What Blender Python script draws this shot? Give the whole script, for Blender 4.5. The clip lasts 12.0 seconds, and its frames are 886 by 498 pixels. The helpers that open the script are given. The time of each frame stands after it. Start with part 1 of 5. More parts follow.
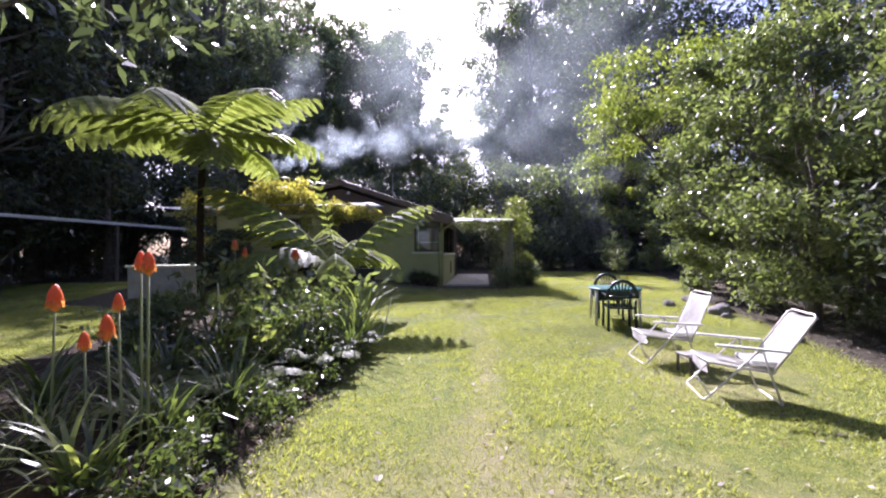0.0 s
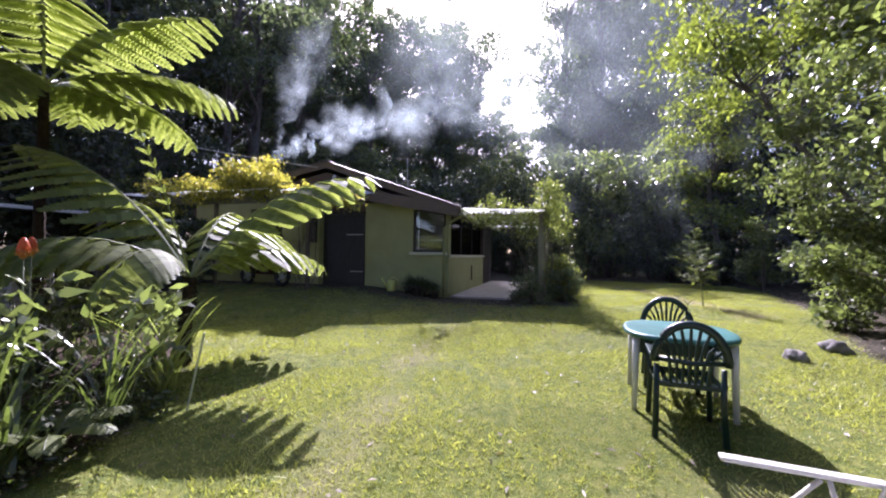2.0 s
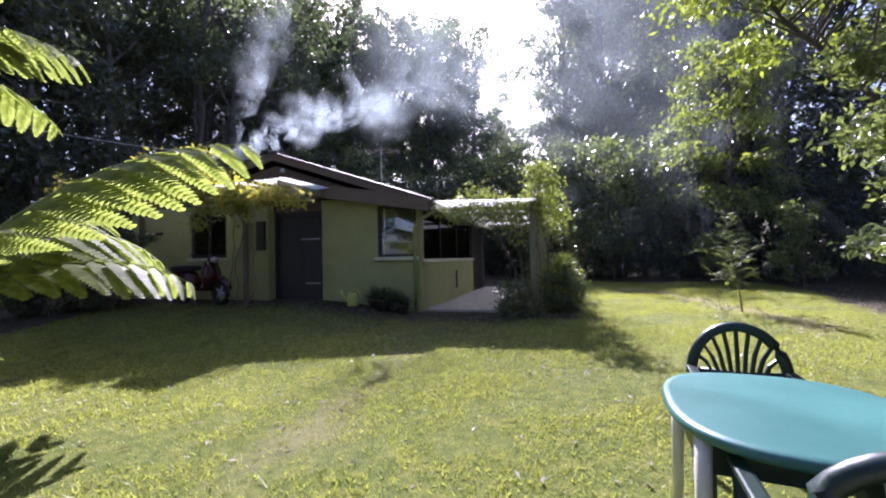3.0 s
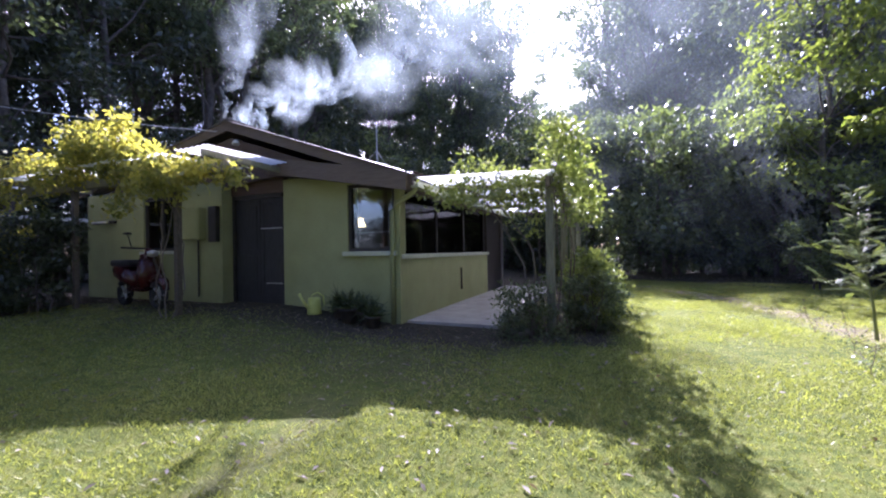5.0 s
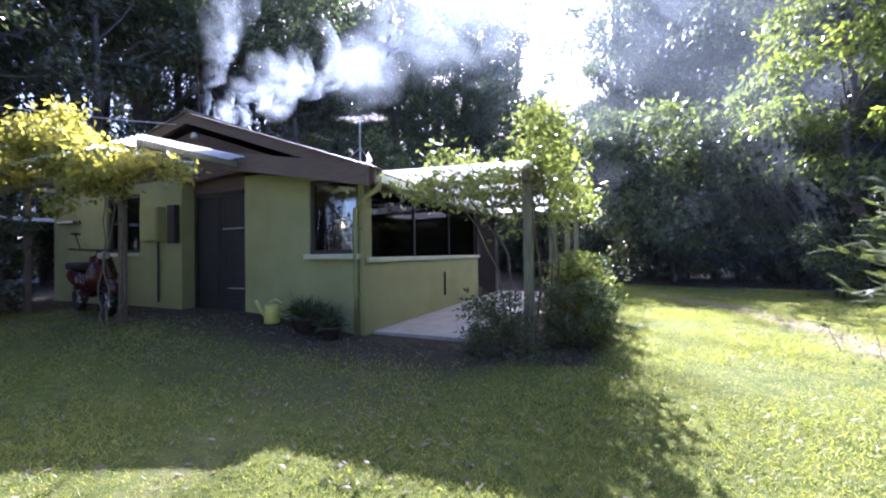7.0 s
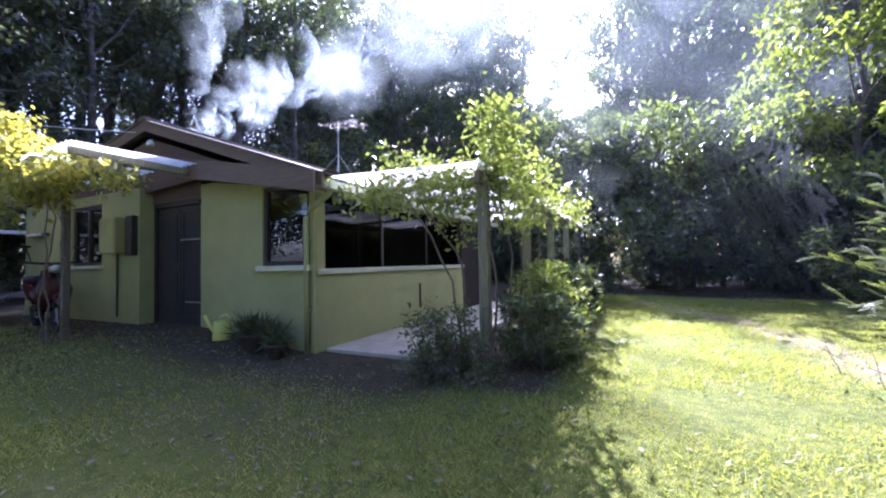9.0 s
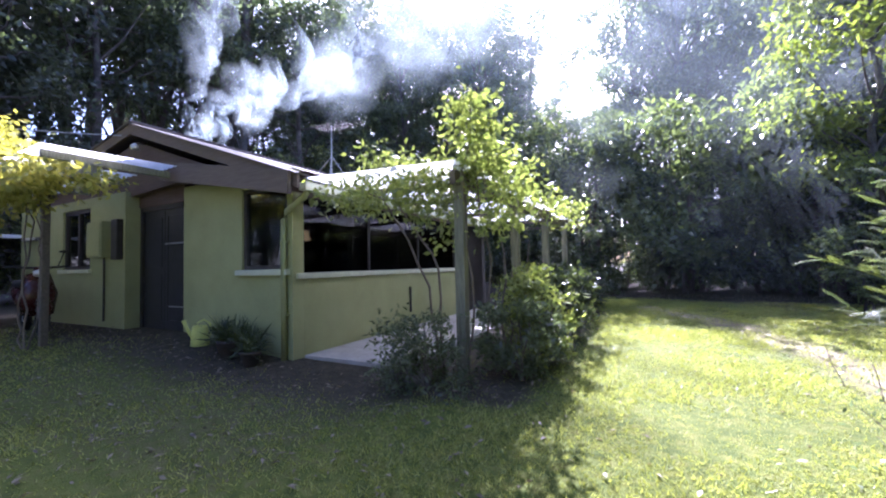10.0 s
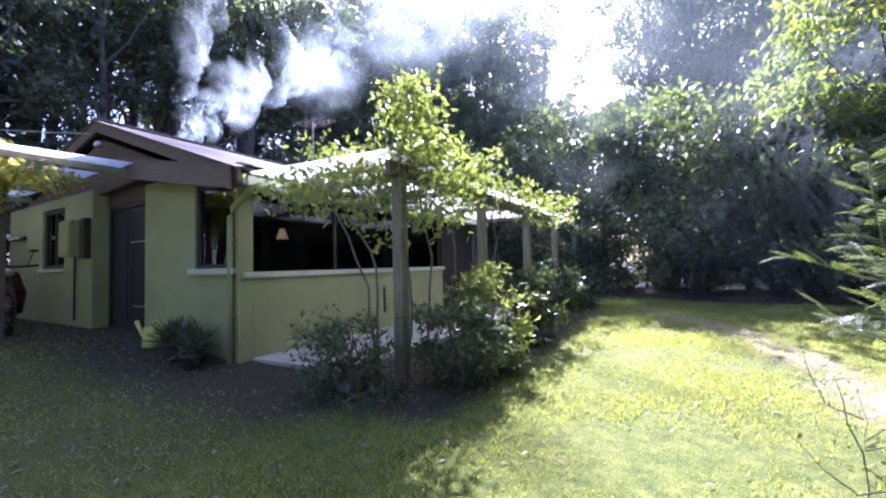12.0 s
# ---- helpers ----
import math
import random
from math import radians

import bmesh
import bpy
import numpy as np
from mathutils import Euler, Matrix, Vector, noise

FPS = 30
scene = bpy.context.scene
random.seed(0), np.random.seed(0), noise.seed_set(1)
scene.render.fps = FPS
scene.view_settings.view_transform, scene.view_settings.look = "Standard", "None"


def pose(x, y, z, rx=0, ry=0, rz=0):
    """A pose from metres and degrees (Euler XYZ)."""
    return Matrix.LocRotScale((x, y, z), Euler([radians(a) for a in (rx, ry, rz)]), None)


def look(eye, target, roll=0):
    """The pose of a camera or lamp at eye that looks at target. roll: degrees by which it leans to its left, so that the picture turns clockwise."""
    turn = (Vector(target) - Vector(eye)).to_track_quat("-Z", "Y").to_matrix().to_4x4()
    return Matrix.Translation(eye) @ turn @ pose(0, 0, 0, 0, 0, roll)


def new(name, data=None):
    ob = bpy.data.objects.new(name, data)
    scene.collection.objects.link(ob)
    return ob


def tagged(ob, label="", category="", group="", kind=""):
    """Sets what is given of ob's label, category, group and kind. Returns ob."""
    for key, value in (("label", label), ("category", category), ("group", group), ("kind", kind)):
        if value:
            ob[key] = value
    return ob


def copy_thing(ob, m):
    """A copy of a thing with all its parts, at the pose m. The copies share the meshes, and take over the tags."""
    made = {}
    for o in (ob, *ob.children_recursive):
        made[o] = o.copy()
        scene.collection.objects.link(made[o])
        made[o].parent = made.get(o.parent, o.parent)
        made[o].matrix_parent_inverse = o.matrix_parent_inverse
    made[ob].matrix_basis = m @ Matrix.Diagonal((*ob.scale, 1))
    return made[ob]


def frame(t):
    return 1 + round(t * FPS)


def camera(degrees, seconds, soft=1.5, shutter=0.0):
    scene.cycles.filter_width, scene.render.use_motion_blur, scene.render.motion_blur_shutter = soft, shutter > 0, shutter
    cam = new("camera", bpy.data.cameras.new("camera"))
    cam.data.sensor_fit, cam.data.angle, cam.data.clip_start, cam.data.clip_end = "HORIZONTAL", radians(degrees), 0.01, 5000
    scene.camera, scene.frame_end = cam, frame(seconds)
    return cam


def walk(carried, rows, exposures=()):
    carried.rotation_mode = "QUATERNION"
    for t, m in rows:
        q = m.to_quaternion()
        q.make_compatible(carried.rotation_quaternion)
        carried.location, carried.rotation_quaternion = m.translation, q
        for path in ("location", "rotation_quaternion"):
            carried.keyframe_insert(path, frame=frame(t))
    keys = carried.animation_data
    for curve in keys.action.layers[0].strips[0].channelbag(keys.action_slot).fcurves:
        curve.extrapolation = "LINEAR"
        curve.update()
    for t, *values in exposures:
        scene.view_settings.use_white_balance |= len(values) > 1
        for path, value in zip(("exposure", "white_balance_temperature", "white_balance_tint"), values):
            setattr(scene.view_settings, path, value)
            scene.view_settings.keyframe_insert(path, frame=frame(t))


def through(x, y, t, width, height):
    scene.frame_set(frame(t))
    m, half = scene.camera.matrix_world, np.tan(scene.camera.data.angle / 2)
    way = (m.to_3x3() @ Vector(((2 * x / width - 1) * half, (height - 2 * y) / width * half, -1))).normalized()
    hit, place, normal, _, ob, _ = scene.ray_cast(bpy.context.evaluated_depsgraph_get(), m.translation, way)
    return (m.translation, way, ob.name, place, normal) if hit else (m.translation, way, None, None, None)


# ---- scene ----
cam = camera(96.2, 12.0, soft=2.1)
METRES, EYE, TILT, LEAN, TURN = 12.0, 1.5, -1.2, 0.0, 6.0
ROWS = [
    (0.0, 0.0, 0.0, 0.0, 0.01, 1.72, 0.46),
    (0.5, 0.0463, 0.0623, 0.0018, 2.26, 0.2, 0.42),
    (1.0, 0.0944, 0.1343, 0.001, 5.63, -0.15, 0.47),
    (1.5, 0.1275, 0.2076, 0.0026, 9.02, 0.93, -0.37),
    (2.0, 0.1471, 0.2989, 0.0043, 10.06, 2.0, -1.11),
    (2.5, 0.1648, 0.3842, 0.0063, 9.84, 2.69, -0.25),
    (3.0, 0.1831, 0.4773, 0.007, 11.04, 2.63, 1.06),
    (3.5, 0.1932, 0.5549, 0.0098, 13.43, 2.34, 1.23),
    (5.5, 0.2257, 0.7001, 0.0172, 16.75, 1.39, 0.52),
    (6.0, 0.2338, 0.7184, 0.0181, 17.18, 1.47, 0.44),
    (6.5, 0.2417, 0.7347, 0.0181, 17.62, 1.62, 0.36),
    (7.0, 0.2515, 0.7521, 0.018, 18.09, 1.78, 0.36),
    (9.0, 0.3016, 0.8106, 0.0194, 19.95, 3.14, 0.78),
    (9.5, 0.3142, 0.8249, 0.0204, 20.66, 3.28, 0.89),
    (10.0, 0.3273, 0.8392, 0.0209, 21.52, 3.51, 0.85),
    (10.5, 0.3408, 0.852, 0.0204, 22.36, 3.67, 0.87),
    (11.0, 0.356, 0.8657, 0.0209, 23.15, 3.79, 0.95),
    (11.5, 0.3688, 0.8791, 0.0204, 23.76, 3.7, 0.86),
    (12.0, 0.3831, 0.8946, 0.0199, 24.34, 3.4, 0.87),
]
walk(cam, [(t, pose(0, 0, EYE, TILT, LEAN, TURN) @ pose(METRES * x, METRES * y, METRES * z, 90 + pitch, roll, yaw)) for t, x, y, z, yaw, pitch, roll in ROWS],
     exposures=[(0.0, 1.75, 5500, 38), (3.5, 1.8, 5400, 37), (5.5, 2.3, 5150, 38), (9.0, 2.68, 5050, 38), (12.0, 2.68, 5050, 38)])

# ---- sky and sun ----
SUN_AZ, SUN_EL = 18.0, 39.4  # degrees left of +y, degrees up
world = bpy.data.worlds.new("world")
scene.world = world
world.use_nodes = True
wn = world.node_tree
sky = wn.nodes.new("ShaderNodeTexSky")
sky.sky_type = "NISHITA"
sky.sun_disc = False
sky.sun_elevation, sky.sun_rotation = radians(SUN_EL), radians(-SUN_AZ)
sky.dust_density, sky.air_density, sky.ozone_density = 3.0, 1.0, 1.0
wn.nodes["Background"].inputs[1].default_value = 0.08
wn.links.new(sky.outputs[0], wn.nodes["Background"].inputs[0])
to_sun = Vector((-math.sin(radians(SUN_AZ)) * math.cos(radians(SUN_EL)), math.cos(radians(SUN_AZ)) * math.cos(radians(SUN_EL)), math.sin(radians(SUN_EL))))
sun = new("sun", bpy.data.lights.new("sun", "SUN"))
sun.data.energy, sun.data.angle, sun.data.color = 5.0, radians(0.55), (1.0, 0.94, 0.85)
sun.matrix_world = look(to_sun * 60, (0, 0, 0))

# ---- small builders ----
rng = np.random.default_rng(7)
R = random.Random(11)


def smooth(a, b, v):
    u = min(1.0, max(0.0, (v - a) / (b - a)))
    return u * u * (3 - 2 * u)


def ground_z(x, y):
    """The lawn rises gently to the house and bank a little at its left."""
    z = 0.05 + 0.25 * min(1.0, max(0.0, (y - 5) / 9.5))
    z += 0.24 * smooth(-1.2, -4.2, x) * smooth(9.5, 13.2, y)
    z += 0.05 * noise.noise(Vector((x * 0.22, y * 0.22, 3.1))) * smooth(60, 20, abs(x) + abs(y))
    return z


def mesh_object(name, verts, faces, material, parent=None, label="", shade=False):
    me = bpy.data.meshes.new(name)
    me.from_pydata(verts, [], faces)
    me.materials.append(material)
    if shade:
        me.shade_smooth()
    ob = new(name, me)
    if parent:
        ob.parent = parent
    if label:
        ob["label"] = label
    return ob


def part(name, bm, material, parent, label="", shade=False):
    """Links a bmesh, in its parent's own coordinates, as one mesh under it."""
    me = bpy.data.meshes.new(name)
    bmesh.ops.recalc_face_normals(bm, faces=bm.faces[:])
    bm.to_mesh(me)
    bm.free()
    me.materials.append(material)
    if shade:
        me.shade_smooth()
    ob = new(name, me)
    ob.parent = parent
    if label:
        ob["label"] = label
    return ob


def thing(name, m, label, category, group="", kind=""):
    ob = new(name)
    ob.empty_display_size = 0.1
    ob.matrix_basis = m
    return tagged(ob, label, category, group, kind)


def box(bm, x0, x1, y0, y1, z0, z1, bevel=0.0, m=None):
    v = bmesh.ops.create_cube(bm, size=1.0)["verts"]
    for p in v:
        p.co = Vector(((x0 + x1) / 2 + p.co.x * (x1 - x0), (y0 + y1) / 2 + p.co.y * (y1 - y0), (z0 + z1) / 2 + p.co.z * (z1 - z0)))
    es = list({e for p in v for e in p.link_edges})
    if bevel:
        v = bmesh.ops.bevel(bm, geom=es, offset=bevel, segments=2, affect="EDGES", profile=0.6)["verts"]
    if m is not None:
        bmesh.ops.transform(bm, matrix=m, verts=list({p for p in v}))
    return bm


def boxes(*rows, bevel=0.0):
    bm = bmesh.new()
    for r in rows:
        box(bm, *r, bevel=bevel)
    return bm


def prism(bm, outline, y0, y1):
    """A plate with an outline in x and z, from y0 to y1."""
    a = [bm.verts.new((x, y0, z)) for x, z in outline]
    b = [bm.verts.new((x, y1, z)) for x, z in outline]
    n = len(a)
    bm.faces.new(a)
    bm.faces.new(b[::-1])
    for i in range(n):
        bm.faces.new((a[i], a[(i + 1) % n], b[(i + 1) % n], b[i]))
    return bm


def tube(bm, pts, radii, sides=8, caps=True):
    """A tapered tube along points."""
    pts = [Vector(p) for p in pts]
    if not isinstance(radii, (list, tuple)):
        radii = [radii] * len(pts)
    rings = []
    for i, p in enumerate(pts):
        d = (pts[min(i + 1, len(pts) - 1)] - pts[max(i - 1, 0)]).normalized()
        up = Vector((0, 0, 1)) if abs(d.z) < 0.9 else Vector((1, 0, 0))
        u = d.cross(up).normalized()
        w = d.cross(u)
        rings.append([bm.verts.new(p + radii[i] * (math.cos(6.2832 * k / sides) * u + math.sin(6.2832 * k / sides) * w)) for k in range(sides)])
    for a, b in zip(rings, rings[1:]):
        for k in range(sides):
            bm.faces.new((a[k], a[(k + 1) % sides], b[(k + 1) % sides], b[k]))
    if caps:
        bm.faces.new(rings[0])
        bm.faces.new(rings[-1][::-1])
    return bm


def lathe(bm, profile, sides=20, at=(0, 0, 0)):
    """Turns (radius, height) rows round the z axis."""
    rings = [[bm.verts.new((at[0] + r * math.cos(6.2832 * k / sides), at[1] + r * math.sin(6.2832 * k / sides), at[2] + z)) for k in range(sides)] for r, z in profile]
    for a, b in zip(rings, rings[1:]):
        for k in range(sides):
            bm.faces.new((a[k], a[(k + 1) % sides], b[(k + 1) % sides], b[k]))
    bm.faces.new(rings[0][::-1])
    return bm


def quads(name, v, material, parent=None, label="", corners=4):
    """One mesh of n loose faces from an array (n, corners, 3)."""
    n = len(v)
    me = bpy.data.meshes.new(name)
    me.vertices.add(n * corners)
    me.vertices.foreach_set("co", np.ascontiguousarray(v, dtype=np.float32).ravel())
    me.loops.add(n * corners)
    me.loops.foreach_set("vertex_index", np.arange(n * corners, dtype=np.int32))
    me.polygons.add(n)
    me.polygons.foreach_set("loop_start", np.arange(0, n * corners, corners, dtype=np.int32))
    me.update(calc_edges=True)
    me.materials.append(material)
    ob = new(name, me)
    if parent:
        ob.parent = parent
    if label:
        ob["label"] = label
    return ob


def unit(v):
    return v / np.maximum(np.linalg.norm(v, axis=-1, keepdims=True), 1e-6)


def leaf_faces(c, length, width, droop=0.0, g=rng, d=None, flat=0.0):
    """Diamond leaves with a bent midrib at centres c; droop bends their direction down, flat turns their faces up."""
    n = len(c)
    if d is None:
        d = unit(g.normal(size=(n, 3)))
    d = unit(d + np.array([0, 0, -droop]))
    s = np.cross(d, unit(g.normal(size=(n, 3)) + np.array([0, 0, 3.0 * flat])))
    s = unit(s)
    ln = length * g.uniform(0.6, 1.25, (n, 1))
    wd = width * g.uniform(0.7, 1.2, (n, 1))
    up = np.cross(s, d)
    tip = c + d * ln - up * ln * 0.12
    mid = c + d * ln * 0.45 + up * ln * 0.05
    return np.stack([c, mid + s * wd / 2, tip, mid - s * wd / 2], axis=1)


# ---- materials ----
def material(name):
    m = bpy.data.materials.new(name)
    m.use_nodes = True
    nt = m.node_tree
    return m, nt, nt.nodes["Principled BSDF"]


def node(nt, kind, **inputs):
    n = nt.nodes.new(kind)
    for k, v in inputs.items():
        n.inputs[k.replace("_", " ")].default_value = v
    return n


def ramp(nt, source, *stops):
    r = nt.nodes.new("ShaderNodeValToRGB")
    while len(r.color_ramp.elements) < len(stops):
        r.color_ramp.elements.new(0.5)
    for e, (p, c) in zip(r.color_ramp.elements, stops):
        e.position, e.color = p, (*c, 1.0) if len(c) == 3 else c
    nt.links.new(source, r.inputs[0])
    return r


def noisy(name, dark, light, scale=6.0, fine=60.0, rough=0.7, bump=0.3, metal=0.0, depth=0.01, spec=0.4):
    """Two scales of noise in colour and roughness, with a fine relief."""
    m, nt, p = material(name)
    co = nt.nodes.new("ShaderNodeTexCoord")
    a = node(nt, "ShaderNodeTexNoise", Scale=scale, Detail=6.0, Roughness=0.62)
    b = node(nt, "ShaderNodeTexNoise", Scale=fine, Detail=3.0)
    nt.links.new(co.outputs["Object"], a.inputs["Vector"])
    nt.links.new(co.outputs["Object"], b.inputs["Vector"])
    mix = nt.nodes.new("ShaderNodeMath")
    mix.operation = "MULTIPLY_ADD"
    mix.inputs[1].default_value, mix.inputs[2].default_value = 0.35, 0.0
    nt.links.new(b.outputs["Fac"], mix.inputs[0])
    add = nt.nodes.new("ShaderNodeMath")
    add.operation = "MULTIPLY_ADD"
    add.inputs[1].default_value = 0.65
    nt.links.new(a.outputs["Fac"], add.inputs[0])
    nt.links.new(mix.outputs[0], add.inputs[2])
    r = ramp(nt, add.outputs[0], (0.3, dark), (0.7, light))
    nt.links.new(r.outputs[0], p.inputs["Base Color"])
    rr = nt.nodes.new("ShaderNodeMapRange")
    rr.inputs["To Min"].default_value, rr.inputs["To Max"].default_value = max(0.05, rough - 0.12), min(1.0, rough + 0.12)
    nt.links.new(b.outputs["Fac"], rr.inputs["Value"])
    nt.links.new(rr.outputs[0], p.inputs["Roughness"])
    p.inputs["Metallic"].default_value = metal
    p.inputs["Specular IOR Level"].default_value = spec
    bp = node(nt, "ShaderNodeBump", Strength=bump, Distance=depth)
    nt.links.new(add.outputs[0], bp.inputs["Height"])
    nt.links.new(bp.outputs[0], p.inputs["Normal"])
    return m


def leafy(name, dark, light, through=0.5, rough=0.45, glow=(1.25, 1.35, 0.5), spec=0.5):
    """Leaves: each island its own tone, light passes through."""
    m, nt, p = material(name)
    geo = nt.nodes.new("ShaderNodeNewGeometry")
    co = nt.nodes.new("ShaderNodeTexCoord")
    n1 = node(nt, "ShaderNodeTexNoise", Scale=0.9, Detail=4.0)
    nt.links.new(co.outputs["Object"], n1.inputs["Vector"])
    add = nt.nodes.new("ShaderNodeMath")
    add.operation = "MULTIPLY_ADD"
    add.inputs[1].default_value = 0.6
    nt.links.new(geo.outputs["Random Per Island"], add.inputs[0])
    sc = nt.nodes.new("ShaderNodeMath")
    sc.operation = "MULTIPLY"
    sc.inputs[1].default_value = 0.5
    nt.links.new(n1.outputs["Fac"], sc.inputs[0])
    nt.links.new(sc.outputs[0], add.inputs[2])
    dull = lambda c: tuple(0.78 * v + 0.22 * (0.3 * c[0] + 0.6 * c[1] + 0.1 * c[2]) for v in c)
    r = ramp(nt, add.outputs[0], (0.1, dull(dark)), (0.85, dull(light)))
    nt.links.new(r.outputs[0], p.inputs["Base Color"])
    p.inputs["Roughness"].default_value = rough
    p.inputs["Specular IOR Level"].default_value = spec
    tr = nt.nodes.new("ShaderNodeBsdfTranslucent")
    tint = nt.nodes.new("ShaderNodeMix")
    tint.data_type, tint.blend_type = "RGBA", "MULTIPLY"
    tint.inputs[0].default_value = 1.0
    nt.links.new(r.outputs[0], tint.inputs[6])
    tint.inputs[7].default_value = (*[g * 1.4 for g in glow], 1)
    nt.links.new(tint.outputs[2], tr.inputs["Color"])
    ms = nt.nodes.new("ShaderNodeMixShader")
    ms.inputs[0].default_value = through
    nt.links.new(p.outputs[0], ms.inputs[1])
    nt.links.new(tr.outputs[0], ms.inputs[2])
    nt.links.new(ms.outputs[0], nt.nodes["Material Output"].inputs["Surface"])
    return m


def sheet_material(name, colour, through=0.6):
    m, nt, p = material(name)
    co = nt.nodes.new("ShaderNodeTexCoord")
    a = node(nt, "ShaderNodeTexNoise", Scale=2.5, Detail=7.0, Roughness=0.7)
    nt.links.new(co.outputs["Object"], a.inputs["Vector"])
    r = ramp(nt, a.outputs["Fac"], (0.3, tuple(c * 0.6 for c in colour)), (0.6, colour))
    nt.links.new(r.outputs[0], p.inputs["Base Color"])
    p.inputs["Roughness"].default_value = 0.4
    tr = nt.nodes.new("ShaderNodeBsdfTranslucent")
    nt.links.new(r.outputs[0], tr.inputs["Color"])
    ms = nt.nodes.new("ShaderNodeMixShader")
    ms.inputs[0].default_value = through
    nt.links.new(p.outputs[0], ms.inputs[1])
    nt.links.new(tr.outputs[0], ms.inputs[2])
    nt.links.new(ms.outputs[0], nt.nodes["Material Output"].inputs["Surface"])
    return m


def glass_material(name, tint=(0.9, 0.95, 0.95), gloss=1.3):
    m, nt, p = material(name)
    gl = nt.nodes.new("ShaderNodeBsdfGlossy")
    gl.inputs["Roughness"].default_value = 0.02
    tr = nt.nodes.new("ShaderNodeBsdfTransparent")
    tr.inputs["Color"].default_value = (*tint, 1)
    fr = node(nt, "ShaderNodeFresnel", IOR=1.6)
    mul = nt.nodes.new("ShaderNodeMath")
    mul.operation, mul.use_clamp = "MULTIPLY_ADD", True
    mul.inputs[1].default_value, mul.inputs[2].default_value = gloss, 0.045 * gloss
    nt.links.new(fr.outputs[0], mul.inputs[0])
    ms = nt.nodes.new("ShaderNodeMixShader")
    nt.links.new(mul.outputs[0], ms.inputs[0])
    nt.links.new(tr.outputs[0], ms.inputs[1])
    nt.links.new(gl.outputs[0], ms.inputs[2])
    nt.links.new(ms.outputs[0], nt.nodes["Material Output"].inputs["Surface"])
    return m


def wood(name, dark, light, scale=3.0, stretch=(1, 1, 12), rough=0.65, bump=0.25):
    m, nt, p = material(name)
    co = nt.nodes.new("ShaderNodeTexCoord")
    mp = nt.nodes.new("ShaderNodeMapping")
    mp.inputs["Scale"].default_value = stretch
    nt.links.new(co.outputs["Object"], mp.inputs[0])
    a = node(nt, "ShaderNodeTexNoise", Scale=scale, Detail=8.0, Roughness=0.65, Distortion=0.6)
    nt.links.new(mp.outputs[0], a.inputs["Vector"])
    r = ramp(nt, a.outputs["Fac"], (0.28, dark), (0.72, light))
    nt.links.new(r.outputs[0], p.inputs["Base Color"])
    p.inputs["Roughness"].default_value = rough
    bp = node(nt, "ShaderNodeBump", Strength=bump, Distance=0.006)
    nt.links.new(a.outputs["Fac"], bp.inputs["Height"])
    nt.links.new(bp.outputs[0], p.inputs["Normal"])
    return m


def ground_material():
    m, nt, p = material("lawn_ground")
    co = nt.nodes.new("ShaderNodeTexCoord")
    big = node(nt, "ShaderNodeTexNoise", Scale=0.55, Detail=5.0, Roughness=0.6)
    mid = node(nt, "ShaderNodeTexNoise", Scale=9.0, Detail=6.0, Roughness=0.7)
    fine = node(nt, "ShaderNodeTexNoise", Scale=70.0, Detail=4.0, Roughness=0.7)
    for n in (big, mid, fine):
        nt.links.new(co.outputs["Object"], n.inputs["Vector"])
    grass = ramp(nt, mid.outputs["Fac"], (0.25, (0.055, 0.085, 0.018)), (0.5, (0.13, 0.155, 0.03)), (0.75, (0.25, 0.24, 0.065)))
    straw = ramp(nt, fine.outputs["Fac"], (0.3, (0.16, 0.13, 0.07)), (0.7, (0.38, 0.33, 0.2)))
    soil = ramp(nt, mid.outputs["Fac"], (0.3, (0.03, 0.026, 0.017)), (0.7, (0.115, 0.1, 0.066)))

    def mask(attr, noise_node, lo, hi):
        at = nt.nodes.new("ShaderNodeAttribute")
        at.attribute_name = attr
        ad = nt.nodes.new("ShaderNodeMath")
        ad.operation = "ADD"
        nt.links.new(at.outputs["Fac"], ad.inputs[0])
        nt.links.new(noise_node.outputs["Fac"], ad.inputs[1])
        mr = nt.nodes.new("ShaderNodeMapRange")
        mr.inputs["From Min"].default_value, mr.inputs["From Max"].default_value = lo, hi
        nt.links.new(ad.outputs[0], mr.inputs["Value"])
        return mr.outputs[0]

    def mixed(f, a, b):
        mx = nt.nodes.new("ShaderNodeMix")
        mx.data_type = "RGBA"
        nt.links.new(f, mx.inputs[0])
        nt.links.new(a, mx.inputs[6])
        nt.links.new(b, mx.inputs[7])
        return mx.outputs[2]

    worn = mixed(mask("worn", big, 0.62, 1.25), grass.outputs[0], straw.outputs[0])
    bare = mixed(mask("soil", mid, 0.8, 1.2), worn, soil.outputs[0])
    nt.links.new(bare, p.inputs["Base Color"])
    p.inputs["Roughness"].default_value = 0.9
    p.inputs["Specular IOR Level"].default_value = 0.15
    bp = node(nt, "ShaderNodeBump", Strength=0.7, Distance=0.04)
    nt.links.new(fine.outputs["Fac"], bp.inputs["Height"])
    nt.links.new(bp.outputs[0], p.inputs["Normal"])
    return m


